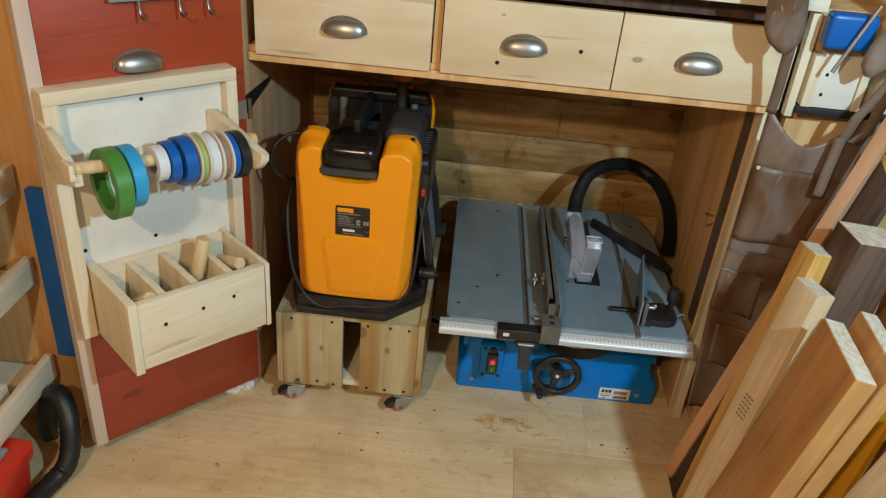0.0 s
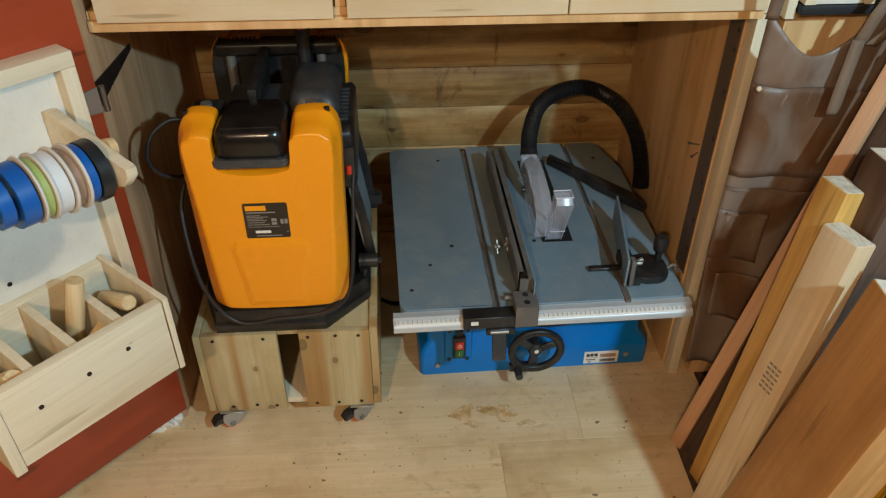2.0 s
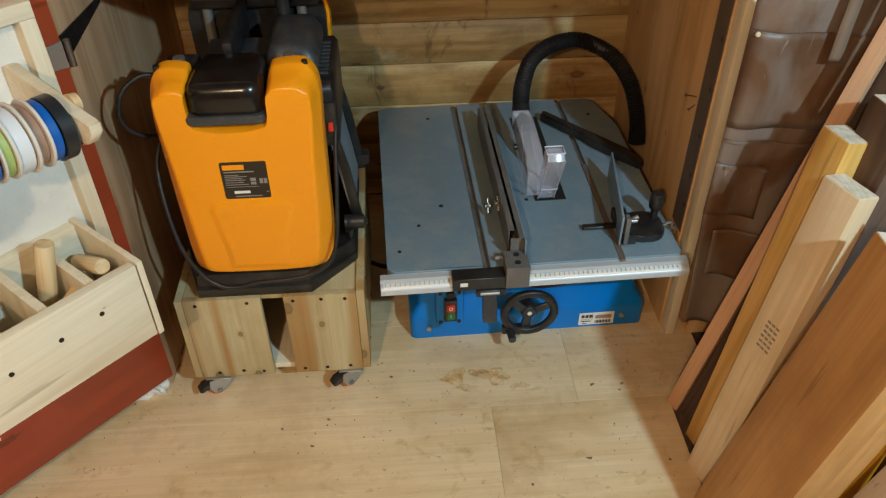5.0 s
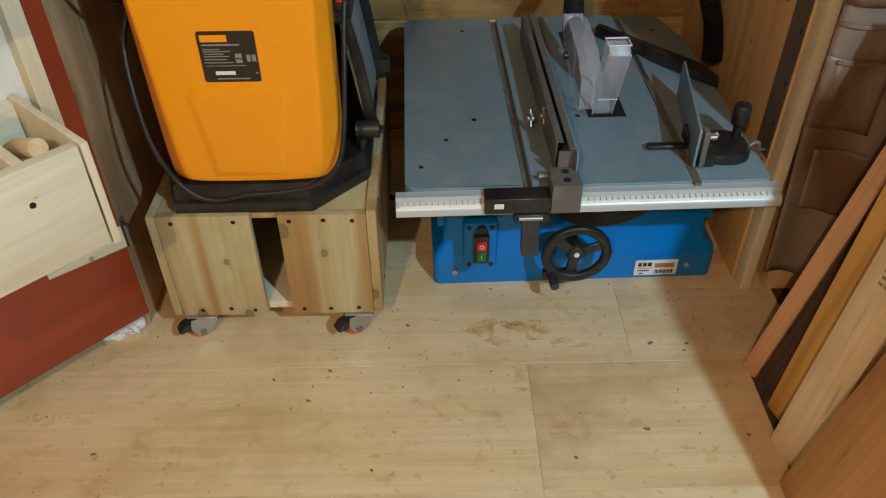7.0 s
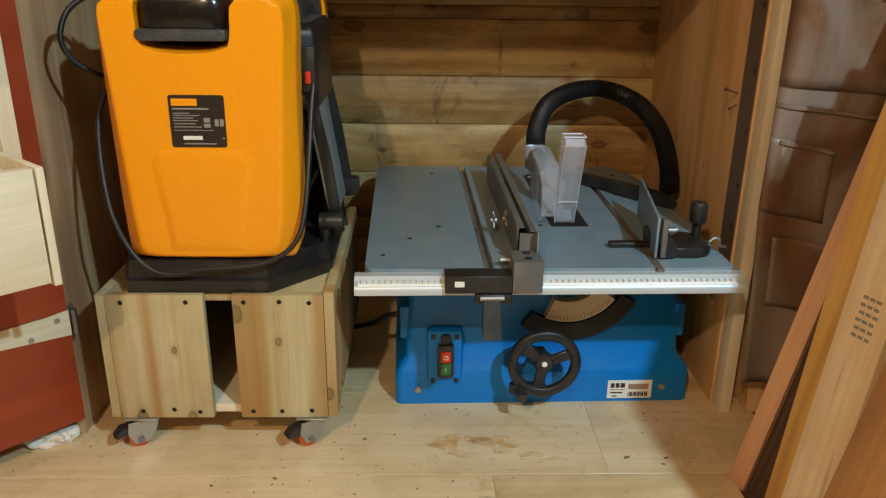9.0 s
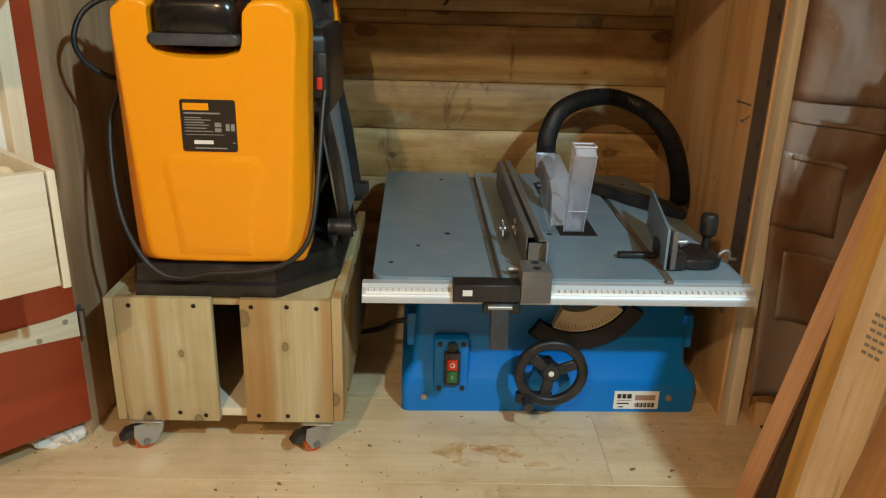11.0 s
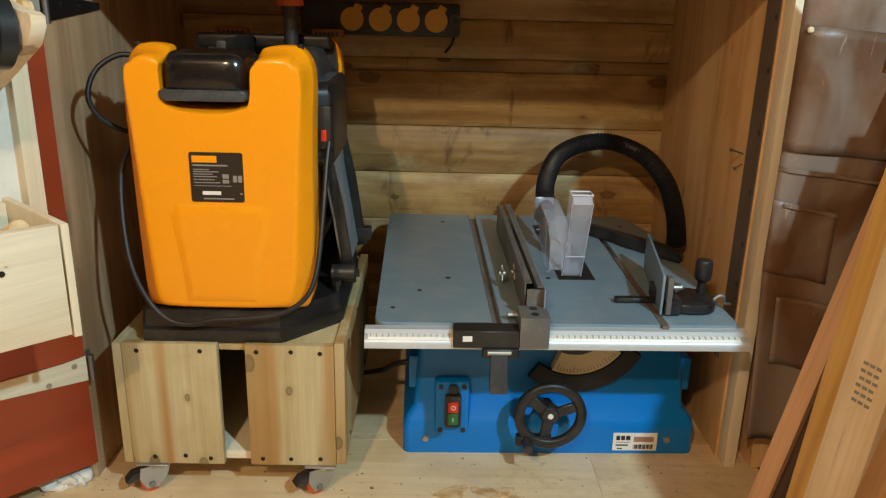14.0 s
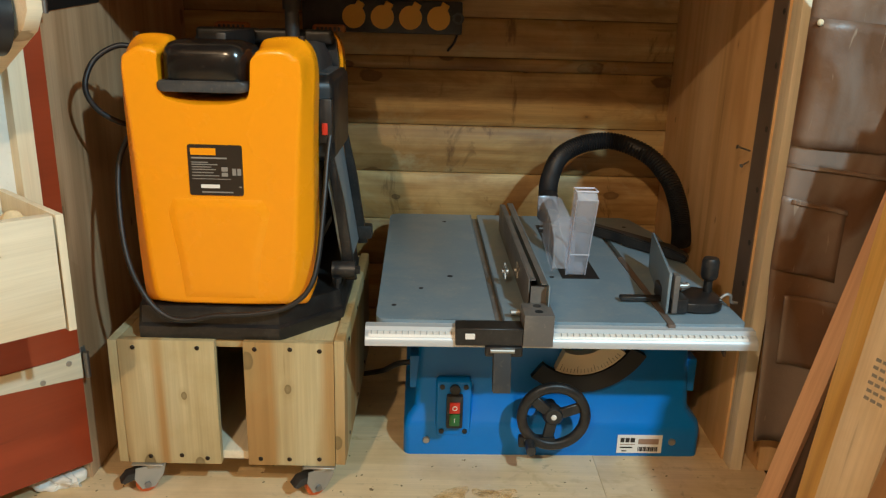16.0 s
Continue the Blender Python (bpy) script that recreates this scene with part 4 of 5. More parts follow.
# front rail with a scale
rail = sp("front_rail", prism([(-0.002, 0.312), (-0.002, 0.322), (0.004, 0.330), (0.014, 0.333), (0.016, 0.340), (0.033, 0.340), (0.033, 0.312)], YZ, 0.0, 0.662, 0.0006, 1), "alu", None, "aluminium front rail with a printed scale")
sp("rail_scale", prism([(0.0008, 0.3272), (0.0035, 0.3304), (0.0125, 0.3332), (0.0115, 0.3335), (0.003, 0.3310)], YZ, 0.006, 0.645), "label_white", rail)
bm = B()
for k in range(62):
    x = 0.010 + 0.01025 * k
    if 0.150 < x < 0.318:
        continue
    add_box(bm, x, x + 0.0012, 0.0035, 0.0120, 0.3318 - 0.001, 0.3342)
tagged(sp("scale_mark", bm, "scale_print", rail), kind="stuff")
# rip fence with its clamp
fe = sp("rip_fence", box(0.306, 0.3085, 0.030, 0.600, T + 0.001, 0.410, 0.0006, 1), "table", None, "grey sheet-metal rip fence")
sp("fence_wall", box(0.278, 0.2805, 0.075, 0.600, T + 0.001, 0.4065, 0.0006, 1), "fence", fe)
sp("fence_flange", box(0.2955, 0.3055, 0.045, 0.600, 0.4070, 0.410), "fence", fe)
sp("fence_flange", box(0.281, 0.290, 0.075, 0.600, 0.4035, 0.4065), "fence", fe)
sp("fence_floor", box(0.281, 0.3055, 0.045, 0.600, T + 0.001, T + 0.004), "strip", fe)
sp("fence_front", box(0.279, 0.306, 0.050, 0.053, T + 0.005, 0.402), "fence", fe)
sp("fence_head", box(0.262, 0.312, -0.012, 0.046, 0.318, 0.374, 0.002), "fence", fe, "grey clamp head")
for y in (0.006, 0.032):
    sp("head_hole", cyl((0.288, y, 0.373), (0.288, y, 0.3746), 0.007, seg=14), "insert", fe)
br = sp("fence_bracket", box(0.150, 0.262, -0.010, 0.026, 0.318, 0.349, 0.0015, 1), "black", fe, "black scale bracket")
sp("bracket_window", box(0.166, 0.182, -0.0108, -0.0102, 0.330, 0.340), "label_white", br)
sp("bracket_lip", box(0.200, 0.262, -0.014, 0.0, 0.300, 0.3175, 0.002, 1), "black", br)
sp("clamp_lever", prism([(-0.017, 0.312), (-0.005, 0.316), (-0.012, 0.262), (-0.022, 0.245), (-0.034, 0.244), (-0.030, 0.27)], YZ, 0.213, 0.243, 0.002), "dark_grey", fe, "dark clamp lever")
sp("lever_spring", cyl((0.208, -0.016, 0.312), (0.248, -0.016, 0.312), 0.004, seg=10), "zinc", fe)
# wing nuts on the shaded plate beside the fence
for x, y in ((0.252, 0.209), (0.276, 0.216)):
    bm = cyl((x - 0.006, y, 0.374), (x + 0.006, y, 0.374), 0.006, seg=10)
    for sy, sz in ((-1, 1), (1, 1), (-1, -0.6), (1, -0.6)):
        add_box(bm, x - 0.0018, x + 0.0018, -0.004, 0.004, 0.004, 0.017, 0.001, 1, Matrix.Translation((0, y, 0.374)) @ Matrix.Rotation(radians(-38 * sy if sz > 0 else -142 * sy), 4, "X"))
    sp("wing_nut", bm, "zinc", fe, "bright wing nut")
sp("head_bolt", cyl((0.246, 0.045, 0.357), (0.264, 0.045, 0.357), 0.005, seg=8), "zinc", fe)
# blade insert, knife and guard
ins = sp("blade_insert", box(0.372, 0.446, 0.255, 0.640, T - 0.001, T + 0.0012), "insert", None, "dark blade insert")
sp("blade_slot", box(0.388, 0.396, 0.262, 0.56, T + 0.0011, T + 0.0016), "label_dark", ins)
gd = B()
add_prism(gd, [(0.245, T + 0.024), (0.262, T + 0.012), (0.36, T + 0.040), (0.47, T + 0.075), (0.485, T + 0.112), (0.43, T + 0.122), (0.31, T + 0.110), (0.252, T + 0.082)], YZ, 0.348, 0.392, 0.004)
bmesh.ops.delete(gd, geom=[f for f in gd.faces if f.normal.z < -0.8], context="FACES")
g = sp("blade_guard", gd, "clear", None, "clear plastic blade guard")
g.modifiers.new("wall", "SOLIDIFY").thickness = 0.002
g.visible_shadow = False
gn = B()
add_prism(gn, [(0.252, T + 0.010), (0.236, T + 0.022), (0.132, T + 0.188), (0.142, T + 0.202), (0.170, T + 0.200), (0.272, T + 0.030), (0.266, T + 0.012)], YZ, 0.363, 0.401, 0.004)
gn.transform(Matrix(((1, 0, -0.075, 0.075 * (T + 0.2)), (0, 1, 0, 0), (0, 0, 1, 0), (0, 0, 0, 1))))
nose = sp("guard_nose", gn, "clear", g, "clear plastic guard nose")
nose.visible_shadow = False
nose.modifiers.new("wall", "SOLIDIFY").thickness = 0.002
# Opaque pale strips put the clear nose's bright edge highlights into the colour
rim = B()
for x0, x1, k0, k1 in ((0.362, 0.402, 0.0, 0.002), (0.362, 0.402, 0.030, 0.032), (0.362, 0.364, 0.002, 0.030), (0.400, 0.402, 0.002, 0.030)):
    add_box(rim, x0, x1, 0.139 + k0, 0.139 + k1, T + 0.2015, T + 0.2045, 0.0006, 1)
sp("guard_rim", rim, "pale_edge", nose, "pale rim of the guard nose")
for x in (0.3632, 0.4008):
    bm = B()
    add_cyl(bm, (x + 0.0142, 0.252, T + 0.010), (x, 0.133, T + 0.189), 0.0011, seg=8)
    sp("guard_edge", bm, "pale_edge", nose)
sp("guard_rib", box(0.3735, 0.411, 0.2075, 0.2090, T + 0.064, T + 0.0655), "pale_edge", nose)
sp("riving_knife", prism([(0.42, T - 0.01), (0.50, T - 0.01), (0.52, T + 0.07), (0.48, T + 0.10), (0.42, T + 0.05)], YZ, 0.3685, 0.3710), "steel", g)
sp("guard_bolt", cyl((0.342, 0.40, T + 0.06), (0.350, 0.40, T + 0.06), 0.008, seg=10), "label_dark", g)
# dust hose
hz = [(0.374, 0.490, 0.425), (0.377, 0.520, 0.450), (0.388, 0.570, 0.480), (0.420, 0.630, 0.520), (0.480, 0.662, 0.545), (0.555, 0.666, 0.551), (0.625, 0.622, 0.528), (0.664, 0.565, 0.482), (0.677, 0.518, 0.430), (0.677, 0.482, 0.385), (0.670, 0.455, 0.362)]
sp("dust_hose", tube(hz, 0.0200, 18, 22, 0.085), "rubber", None, "black ribbed dust hose looped over the table", 80)
sp("hose_cuff", cyl((0.372, 0.470, 0.415), (0.377, 0.517, 0.448), 0.024, 0.0225, 20), "rubber")
bm = loft([[(x - 0.5 * w, y - 0.86 * w, T + 0.002), (x + 0.5 * w, y + 0.86 * w, T + 0.002), (x + 0.5 * w, y + 0.86 * w, T + h), (x - 0.5 * w, y - 0.86 * w, T + h)]
           for x, y, w, h in ((0.456, 0.622, 0.012, 0.026), (0.545, 0.510, 0.013, 0.027), (0.560, 0.487, 0.017, 0.027), (0.632, 0.400, 0.018, 0.026), (0.657, 0.365, 0.012, 0.018))])
bmesh.ops.bevel(bm, geom=bm.edges[:], offset=0.003, segments=2, affect="EDGES")
sp("push_stick", bm, "black", None, "black push stick lying on the table")
# mitre gauge
mg = sp("mitre_gauge", box(0.5145, 0.5265, 0.025, 0.40, T - 0.009, T + 0.001, 0.0006, 1), "strip", None, "mitre gauge in the table slot")
bm = prism(rrect(0.545, 0.632, 0.075, 0.165, 0.03), XY, T + 0.003, T + 0.020, 0.003)
add_box(bm, 0.530, 0.56, 0.07, 0.175, T + 0.003, T + 0.030, 0.003)
sp("gauge_head", bm, "black", mg, "black gauge head")
kb = add_lathe(B(), Matrix.Translation((0.619, 0.143, T + 0.006)), [(0.008, 0), (0.008, 0.035), (0.014, 0.040), (0.0155, 0.046), (0.0155, 0.072), (0.013, 0.078), (0.004, 0.079)], 16)
sp("gauge_knob", kb, "black", mg, "black knob")
sp("gauge_fence", add_box(B(), 0.0, 0.005, -0.005, 0.255, T + 0.003, T + 0.078, 0.001, 1, Matrix.Translation((0.5215, 0.075, 0)) @ Matrix.Rotation(radians(-9.3), 4, "Z")), "table", mg, "grey fence plate")
sp("gauge_fence_block", box(0.531, 0.541, 0.068, 0.088, T + 0.004, T + 0.074, 0.001, 1), "fence", mg)
sp("gauge_rod", add_box(B(), 0.456, 0.535, 0.128, 0.143, T + 0.003, T + 0.012, 0.002, 1), "black", mg)
sp("gauge_screw", cyl((0.540, 0.10, T + 0.045), (0.565, 0.10, T + 0.045), 0.005, seg=10), "zinc", mg)
sp("gauge_screw", cyl((0.560, 0.12, T + 0.032), (0.575, 0.12, T + 0.040), 0.006, seg=10), "zinc", mg)
sp("gauge_clip", tube([(0.628, 0.11, T + 0.014), (0.640, 0.11, T + 0.026), (0.650, 0.11, T + 0.024), (0.652, 0.11, T + 0.012), (0.664, 0.11, T + 0.010)], 0.003, 6, 3), "zinc", mg)
# switch
swp = sp("switch_plate", loft([[(x, y, z) for x, z in rrect(0.126 + i, 0.196 - i, 0.042 + i, 0.162 - i, 0.008, 3)] for y, i in ((0.205, 0), (0.172, 0.0), (0.168, 0.003))]), "blue", None, "blue switch mounting plate")
swb = sp("switch_box", box(0.1465, 0.1785, 0.154, 0.169, 0.066, 0.136, 0.004), "black", swp)
sp("stop_button", box(0.1525, 0.1725, 0.1505, 0.1545, 0.101, 0.124, 0.0015), "red_plastic", swb, "red stop button")
sp("start_button", box(0.1525, 0.1725, 0.1505, 0.1545, 0.074, 0.099, 0.0015), "green_plastic", swb, "green start button")
sp("button_mark", ring(Matrix.Translation((0.1625, 0.1506, 0.1125)) @ Matrix.Rotation(radians(90), 4, "X"), 0.0035, 0.005, 0.0006, 16), "label_white", swb)
sp("button_mark", box(0.162, 0.163, 0.1499, 0.1505, 0.082, 0.091), "label_white", swb)
for x in (0.138, 0.184):
    for z in (0.054, 0.150):
        sp("switch_screw", cyl((x, 0.169, z), (x, 0.165, z), 0.005, seg=10), "black", swp)
sp("switch_grommet", cyl((0.1625, 0.169, 0.146), (0.1625, 0.160, 0.146), 0.010, seg=14), "black", swp)
# height wheel
WC = Vector((0.348, 0.125, 0.117))
wm = Matrix.Translation(WC) @ Matrix.Rotation(radians(90), 4, "X")
hw = sp("hand_wheel", ring(wm, 0.051, 0.070, 0.016, 40, 0.004), "black", None, "black height-adjusting hand wheel", 50)
sp("wheel_hub", add_lathe(B(), wm @ Matrix.Translation((0, 0, -0.04)), [(0.012, 0), (0.014, 0.03), (0.020, 0.036), (0.020, 0.046), (0.015, 0.052), (0.006, 0.052)], 20), "black", hw)
sp("wheel_bolt", add_lathe(B(), wm @ Matrix.Translation((0, 0, 0.010)), [(0.0055, 0), (0.0055, 0.004), (0.004, 0.005)], 12), "label_white", hw)
for a in (20, 140, 260):
    bm = add_box(B(), 0.012, 0.056, -0.0105, 0.0105, 0.001, 0.009, 0.002, 1, Matrix.Rotation(radians(a), 4, "Z"))
    bm.transform(wm)
    sp("wheel_spoke", bm, "black", hw)
gripc = wm @ Vector((-0.044, -0.054, 0.0))
sp("wheel_grip", add_cyl(box(gripc.x - 0.02, gripc.x + 0.05, gripc.y - 0.012, gripc.y + 0.004, gripc.z - 0.012, gripc.z + 0.010, 0.004), gripc, gripc + Vector((0, -0.045, 0)), 0.011, 0.009, 14), "black", hw, "folding crank grip")
sp("grip_screw", cyl(gripc + Vector((-0.006, -0.0125, 0.004)), gripc + Vector((-0.006, -0.0145, 0.004)), 0.004, seg=8), "zinc", hw)
# tilt scale and slot, an arc about a point above
def arc_plate(cx, cz, r0, r1, a0, a1, y0, y1, n=14):
    pts = [(cx + r1 * math.cos(radians(a0 + (a1 - a0) * k / n)), cz + r1 * math.sin(radians(a0 + (a1 - a0) * k / n))) for k in range(n + 1)]
    pts += [(cx + r0 * math.cos(radians(a1 + (a0 - a1) * k / n)), cz + r0 * math.sin(radians(a1 + (a0 - a1) * k / n))) for k in range(n + 1)]
    return prism(pts, XZ, y0, y1)


sc = sp("tilt_scale", arc_plate(0.399, 0.287, 0.068, 0.110, -113, -35, 0.172, 0.200), "cream", None, "cream angle scale")
bm = B()
for k in range(19):
    a = radians(-109 + 3.8 * k)
    r0 = 0.098 if k % 5 else 0.093
    add_box(bm, -0.0004, 0.0004, 0.1715, 0.1719, -0.106, -r0, m=Matrix.Translation((0.399, 0, 0.287)) @ Matrix.Rotation(-(a + radians(90)), 4, "Y"))
tagged(sp("scale_mark", bm, "label_dark", sc), kind="stuff")
sp("tilt_slot", arc_plate(0.402, 0.284, 0.113, 0.148, -128, -28, 0.178, 0.205), "insert", None, "black tilt slot gasket")
sp("tilt_lock", cyl((0.345, 0.20, 0.262), (0.345, 0.16, 0.262), 0.016, 0.014, 14), "black")
for x in (0.109, 0.600):
    sp("body_bolt", add_lathe(B(), Matrix.Translation((x, 0.1705, 0.033)) @ Matrix.Rotation(radians(90), 4, "X"), [(0.0075, -0.002), (0.0075, 0.003), (0.006, 0.005), (0.002, 0.005)], 10), "zinc")
lb = sp("maker_label", box(0.490, 0.580, 0.1680, 0.1696, 0.008, 0.048), "label_white", None, "white maker's label with a bar code")
bm = B()
for k in range(16):
    add_box(bm, 0.532 + 0.0026 * k, 0.5331 + 0.0026 * k + 0.0007 * (k % 3), 0.1676, 0.168, 0.012, 0.022)
add_box(bm, 0.496, 0.504, 0.1676, 0.168, 0.032, 0.042), add_box(bm, 0.506, 0.514, 0.1676, 0.168, 0.032, 0.042), add_box(bm, 0.516, 0.525, 0.1676, 0.168, 0.032, 0.042)
add_box(bm, 0.496, 0.521, 0.1676, 0.168, 0.019, 0.022), add_box(bm, 0.500, 0.510, 0.1676, 0.168, 0.0115, 0.014)
tagged(sp("print", bm, "label_dark", lb), kind="stuff")
bm = add_box(B(), 0.496, 0.525, 0.1676, 0.168, 0.0265, 0.028)
add_box(bm, 0.532, 0.573, 0.1676, 0.168, 0.028, 0.040)
sp("print", bm, "tape_brown", lb)
for s, x in ((-1, 0.086), (1, 0.630)):
    sp("side_bracket", box(x - 0.012, x + 0.012, 0.20, 0.24, 0.13, 0.20, 0.004), "blue")
sp("power_lead", tube([(0.09, 0.30, 0.14), (0.05, 0.31, 0.13), (0.02, 0.34, 0.10), (0.0, 0.36, 0.085), (-0.03, 0.42, 0.05)], 0.006, 8, 6), "rubber")
sp("rail_bracket", prism([(0.03, 0.312), (0.10, 0.312), (0.03, 0.285)], YZ, 0.618, 0.622), "strip")

# ---- the socket block on the back wall ----
sb = root("socket_strip", "black outdoor socket block with four yellow flap covers", "power strip", 0.0, 2.44, 0.785)
part("housing", box(-0.265, 0.118, 2.408, 2.458, 0.785, 0.862, 0.006), "black", sb)
for x in (-0.141, -0.073, -0.006, 0.061):
    lid = cyl((x, 2.410, 0.822), (x, 2.402, 0.822), 0.0275, seg=28)
    bm = add_box(lid, -0.010, 0.010, 2.403, 2.409, 0.020, 0.038, 0.002, 1, Matrix.Translation((x, 0, 0.822)) @ Matrix.Rotation(radians(28), 4, "Y"))
    part("flap_cover", bm, "cap_yellow", sb, "yellow flap cover")
part("end_loop", ring(Matrix.Translation((0.108, 2.408, 0.823)) @ Matrix.Rotation(radians(90), 4, "X"), 0.008, 0.014, 0.004, 16), "dark_grey", sb)
part("lead", tube([(0.108, 2.43, 0.79), (0.100, 2.44, 0.765), (0.085, 2.45, 0.745)], 0.003, 6, 4), "rubber", sb)

# ---- the leather apron ----
def apron_surface(u, v):
    """u across 0..1, v down 0..1."""
    x0 = 0.632 + 0.03 * max(0.0, v - 0.6) / 0.4
    x = x0 + u * (0.915 - x0)
    z = 0.985 - v * 0.885 - (0.08 * math.sin(math.pi * min(1, u / 0.75)) * max(0, 1 - v / 0.15) if u < 0.75 else 0) - 0.05 * (1 - v) * max(0.0, u - 0.6)
    y = 1.722 - 0.022 * math.sin(u * 5.2 + 0.4) - 0.014 * math.sin(u * 11 + v * 3.0) * (0.4 + v) - 0.010 * math.sin(v * 8) * u - 0.03 * u + 0.02 * v
    return Vector((x, y, z))


bm = B()
nu, nv = 26, 46
g = [[bm.verts.new(apron_surface(i / nu, j / nv)) for i in range(nu + 1)] for j in range(nv + 1)]
for j in range(nv):
    for i in range(nu):
        bm.faces.new((g[j][i], g[j][i + 1], g[j + 1][i + 1], g[j + 1][i]))
ap = thing("apron", bm, "leather", "worn brown leather work apron hanging beside the bench", "apron", (0.77, 1.72, 0.1))
ap.modifiers.new("thick", "SOLIDIFY").thickness = 0.003


def apron_patch(u0, u1, v0, v1, name, off=0.004, mat="leather", label="", tilt=0.035):
    bm = B()
    a, b = 12, 12
    gg = [[bm.verts.new(apron_surface(u0 + (u1 - u0) * i / a, v0 + (v1 - v0) * j / b) + Vector((-0.001, -off, -tilt * (u0 + (u1 - u0) * i / a)))) for i in range(a + 1)] for j in range(b + 1)]
    for j in range(b):
        for i in range(a):
            bm.faces.new((gg[j][i], gg[j][i + 1], gg[j + 1][i + 1], gg[j + 1][i]))
    ob = part(name, bm, mat, ap, label)
    ob.modifiers.new("thick", "SOLIDIFY").thickness = 0.0025
    return ob


def av(z):
    return (0.985 - z) / 0.885


apron_patch(0.0, 1.0, av(0.852), av(0.655), "front_flap", 0.005, label="dusty front flap of the apron", tilt=0.02)
apron_patch(0.0, 1.0, av(0.627), av(0.621), "seam")
apron_patch(0.0, 0.40, av(0.572), av(0.445), "pocket", label="stitched leather pocket", tilt=0.06)
apron_patch(0.05, 0.40, av(0.570), av(0.564), "pocket_hem", 0.007, tilt=0.06)
apron_patch(0.10, 0.62, av(0.40), av(0.27), "pocket", label="stitched leather pocket")
part("rivet", add_lathe(B(), Matrix.Translation(apron_surface(0.035, av(0.845)) + Vector((0, -0.009, 0))) @ Matrix.Rotation(radians(90), 4, "X"), [(0.005, -0.002), (0.005, 0.001), (0.003, 0.003)], 12), "cream", ap, "brass rivet")
for pts in ([(0.634, 1.704, 0.975), (0.630, 1.69, 1.03), (0.622, 1.672, 1.09), (0.614, 1.652, 1.150)], [(0.80, 1.69, 0.93), (0.81, 1.68, 0.99), (0.85, 1.69, 1.06), (0.90, 1.70, 1.18)],
            [(0.795, 1.685, 0.94), (0.785, 1.675, 0.86), (0.782, 1.672, 0.80)], [(0.82, 1.685, 0.93), (0.84, 1.675, 0.96), (0.86, 1.69, 1.05)]):
    bm = B()
    n = 18
    P = [Vector(p) for p in pts]
    prev = None
    for k in range(n + 1):
        t = k / n * (len(P) - 1)
        i = min(int(t), len(P) - 2)
        c = P[i].lerp(P[i + 1], t - i)
        row = (bm.verts.new(c + Vector((-0.011, 0.002, 0))), bm.verts.new(c + Vector((0.011, -0.002, 0))))
        if prev:
            bm.faces.new((prev[0], prev[1], row[1], row[0]))
        prev = row
    part("strap", bm, "strap", ap, "grey-brown apron strap").modifiers.new("thick", "SOLIDIFY").thickness = 0.002

# wide shoulder pads of the apron, hanging from above
for cx, cy, w, z0, z1, lean_ in ((0.604, 1.655, 0.046, 1.120, 1.330, -0.04), (0.798, 1.672, 0.044, 1.085, 1.330, 0.10)):
    bm = B()
    rows_ = []
    for j in range(13):
        f = j / 12
        half = w * math.sqrt(max(0.06, 1 - (1 - min(1.0, f / 0.3)) ** 2)) * (1 - 0.25 * f)
        rows_.append([bm.verts.new((cx + lean_ * f + half * q, cy - 0.012 * math.cos(1.5 * q) + 0.006 * math.sin(7 * f), z0 + (z1 - z0) * f)) for q in (-1, -0.6, -0.2, 0.2, 0.6, 1)])
    for r0, r1 in zip(rows_, rows_[1:]):
        for i in range(5):
            bm.faces.new((r0[i], r0[i + 1], r1[i + 1], r1[i]))
    part("shoulder_pad", bm, "leather", ap, "grey-brown leather shoulder pad").modifiers.new("thick", "SOLIDIFY").thickness = 0.004

# ---- timber leaning at the side ----
eg = Mat("end_grain")
ev = eg.coords((1, 1, 1))
er = eg.math("SINE", eg.math("MULTIPLY", eg.noise(ev, 5.0, 1.0), 140.0))
eg.l(eg.ramp(eg.math("MULTIPLY_ADD", er, 0.06, eg.noise(ev, 60.0, 4.0)), [(0.2, rgb("c2a986")), (0.6, rgb("dfd3c0"))]), eg.b.inputs["Base Color"])
eg.set(Roughness=0.8, Specular_IOR_Level=0.2)
M["end_grain"] = eg.m


def leaning(name, foot, top, w, d, yaw, mat, label, category="timber", bevel=0.003):
    """A board from its left far foot corner to its left far top corner; w towards the camera side, d to the right."""
    foot, top = Vector(foot), Vector(top)
    ax = (top - foot).normalized()
    u = Vector((-math.sin(radians(yaw)), -math.cos(radians(yaw)), 0))
    u = (u - ax * u.dot(ax)).normalized()
    v = ax.cross(u) * -1
    if v.x < 0:
        v = -v
    m = Matrix((u.to_4d(), v.to_4d(), ax.to_4d(), (0, 0, 0, 1))).transposed()
    for i in range(3):
        m[3][i] = 0
    m.translation = foot
    bm = box(0, w, 0, d, 0, (top - foot).length, bevel)
    ob = part(name, bm, mat, None, "", False)
    ob.matrix_world = m
    ROOTS[ob] = m.copy()
    if category == "timber":
        n = (top - foot).length
        part("end_grain", box(0.002, w - 0.002, 0.002, d - 0.002, n - 0.001, n + 0.0008), "end_grain", ob, "pale sawn end grain", False)
    return tagged(ob, label, category, "timber leaning by the bench")


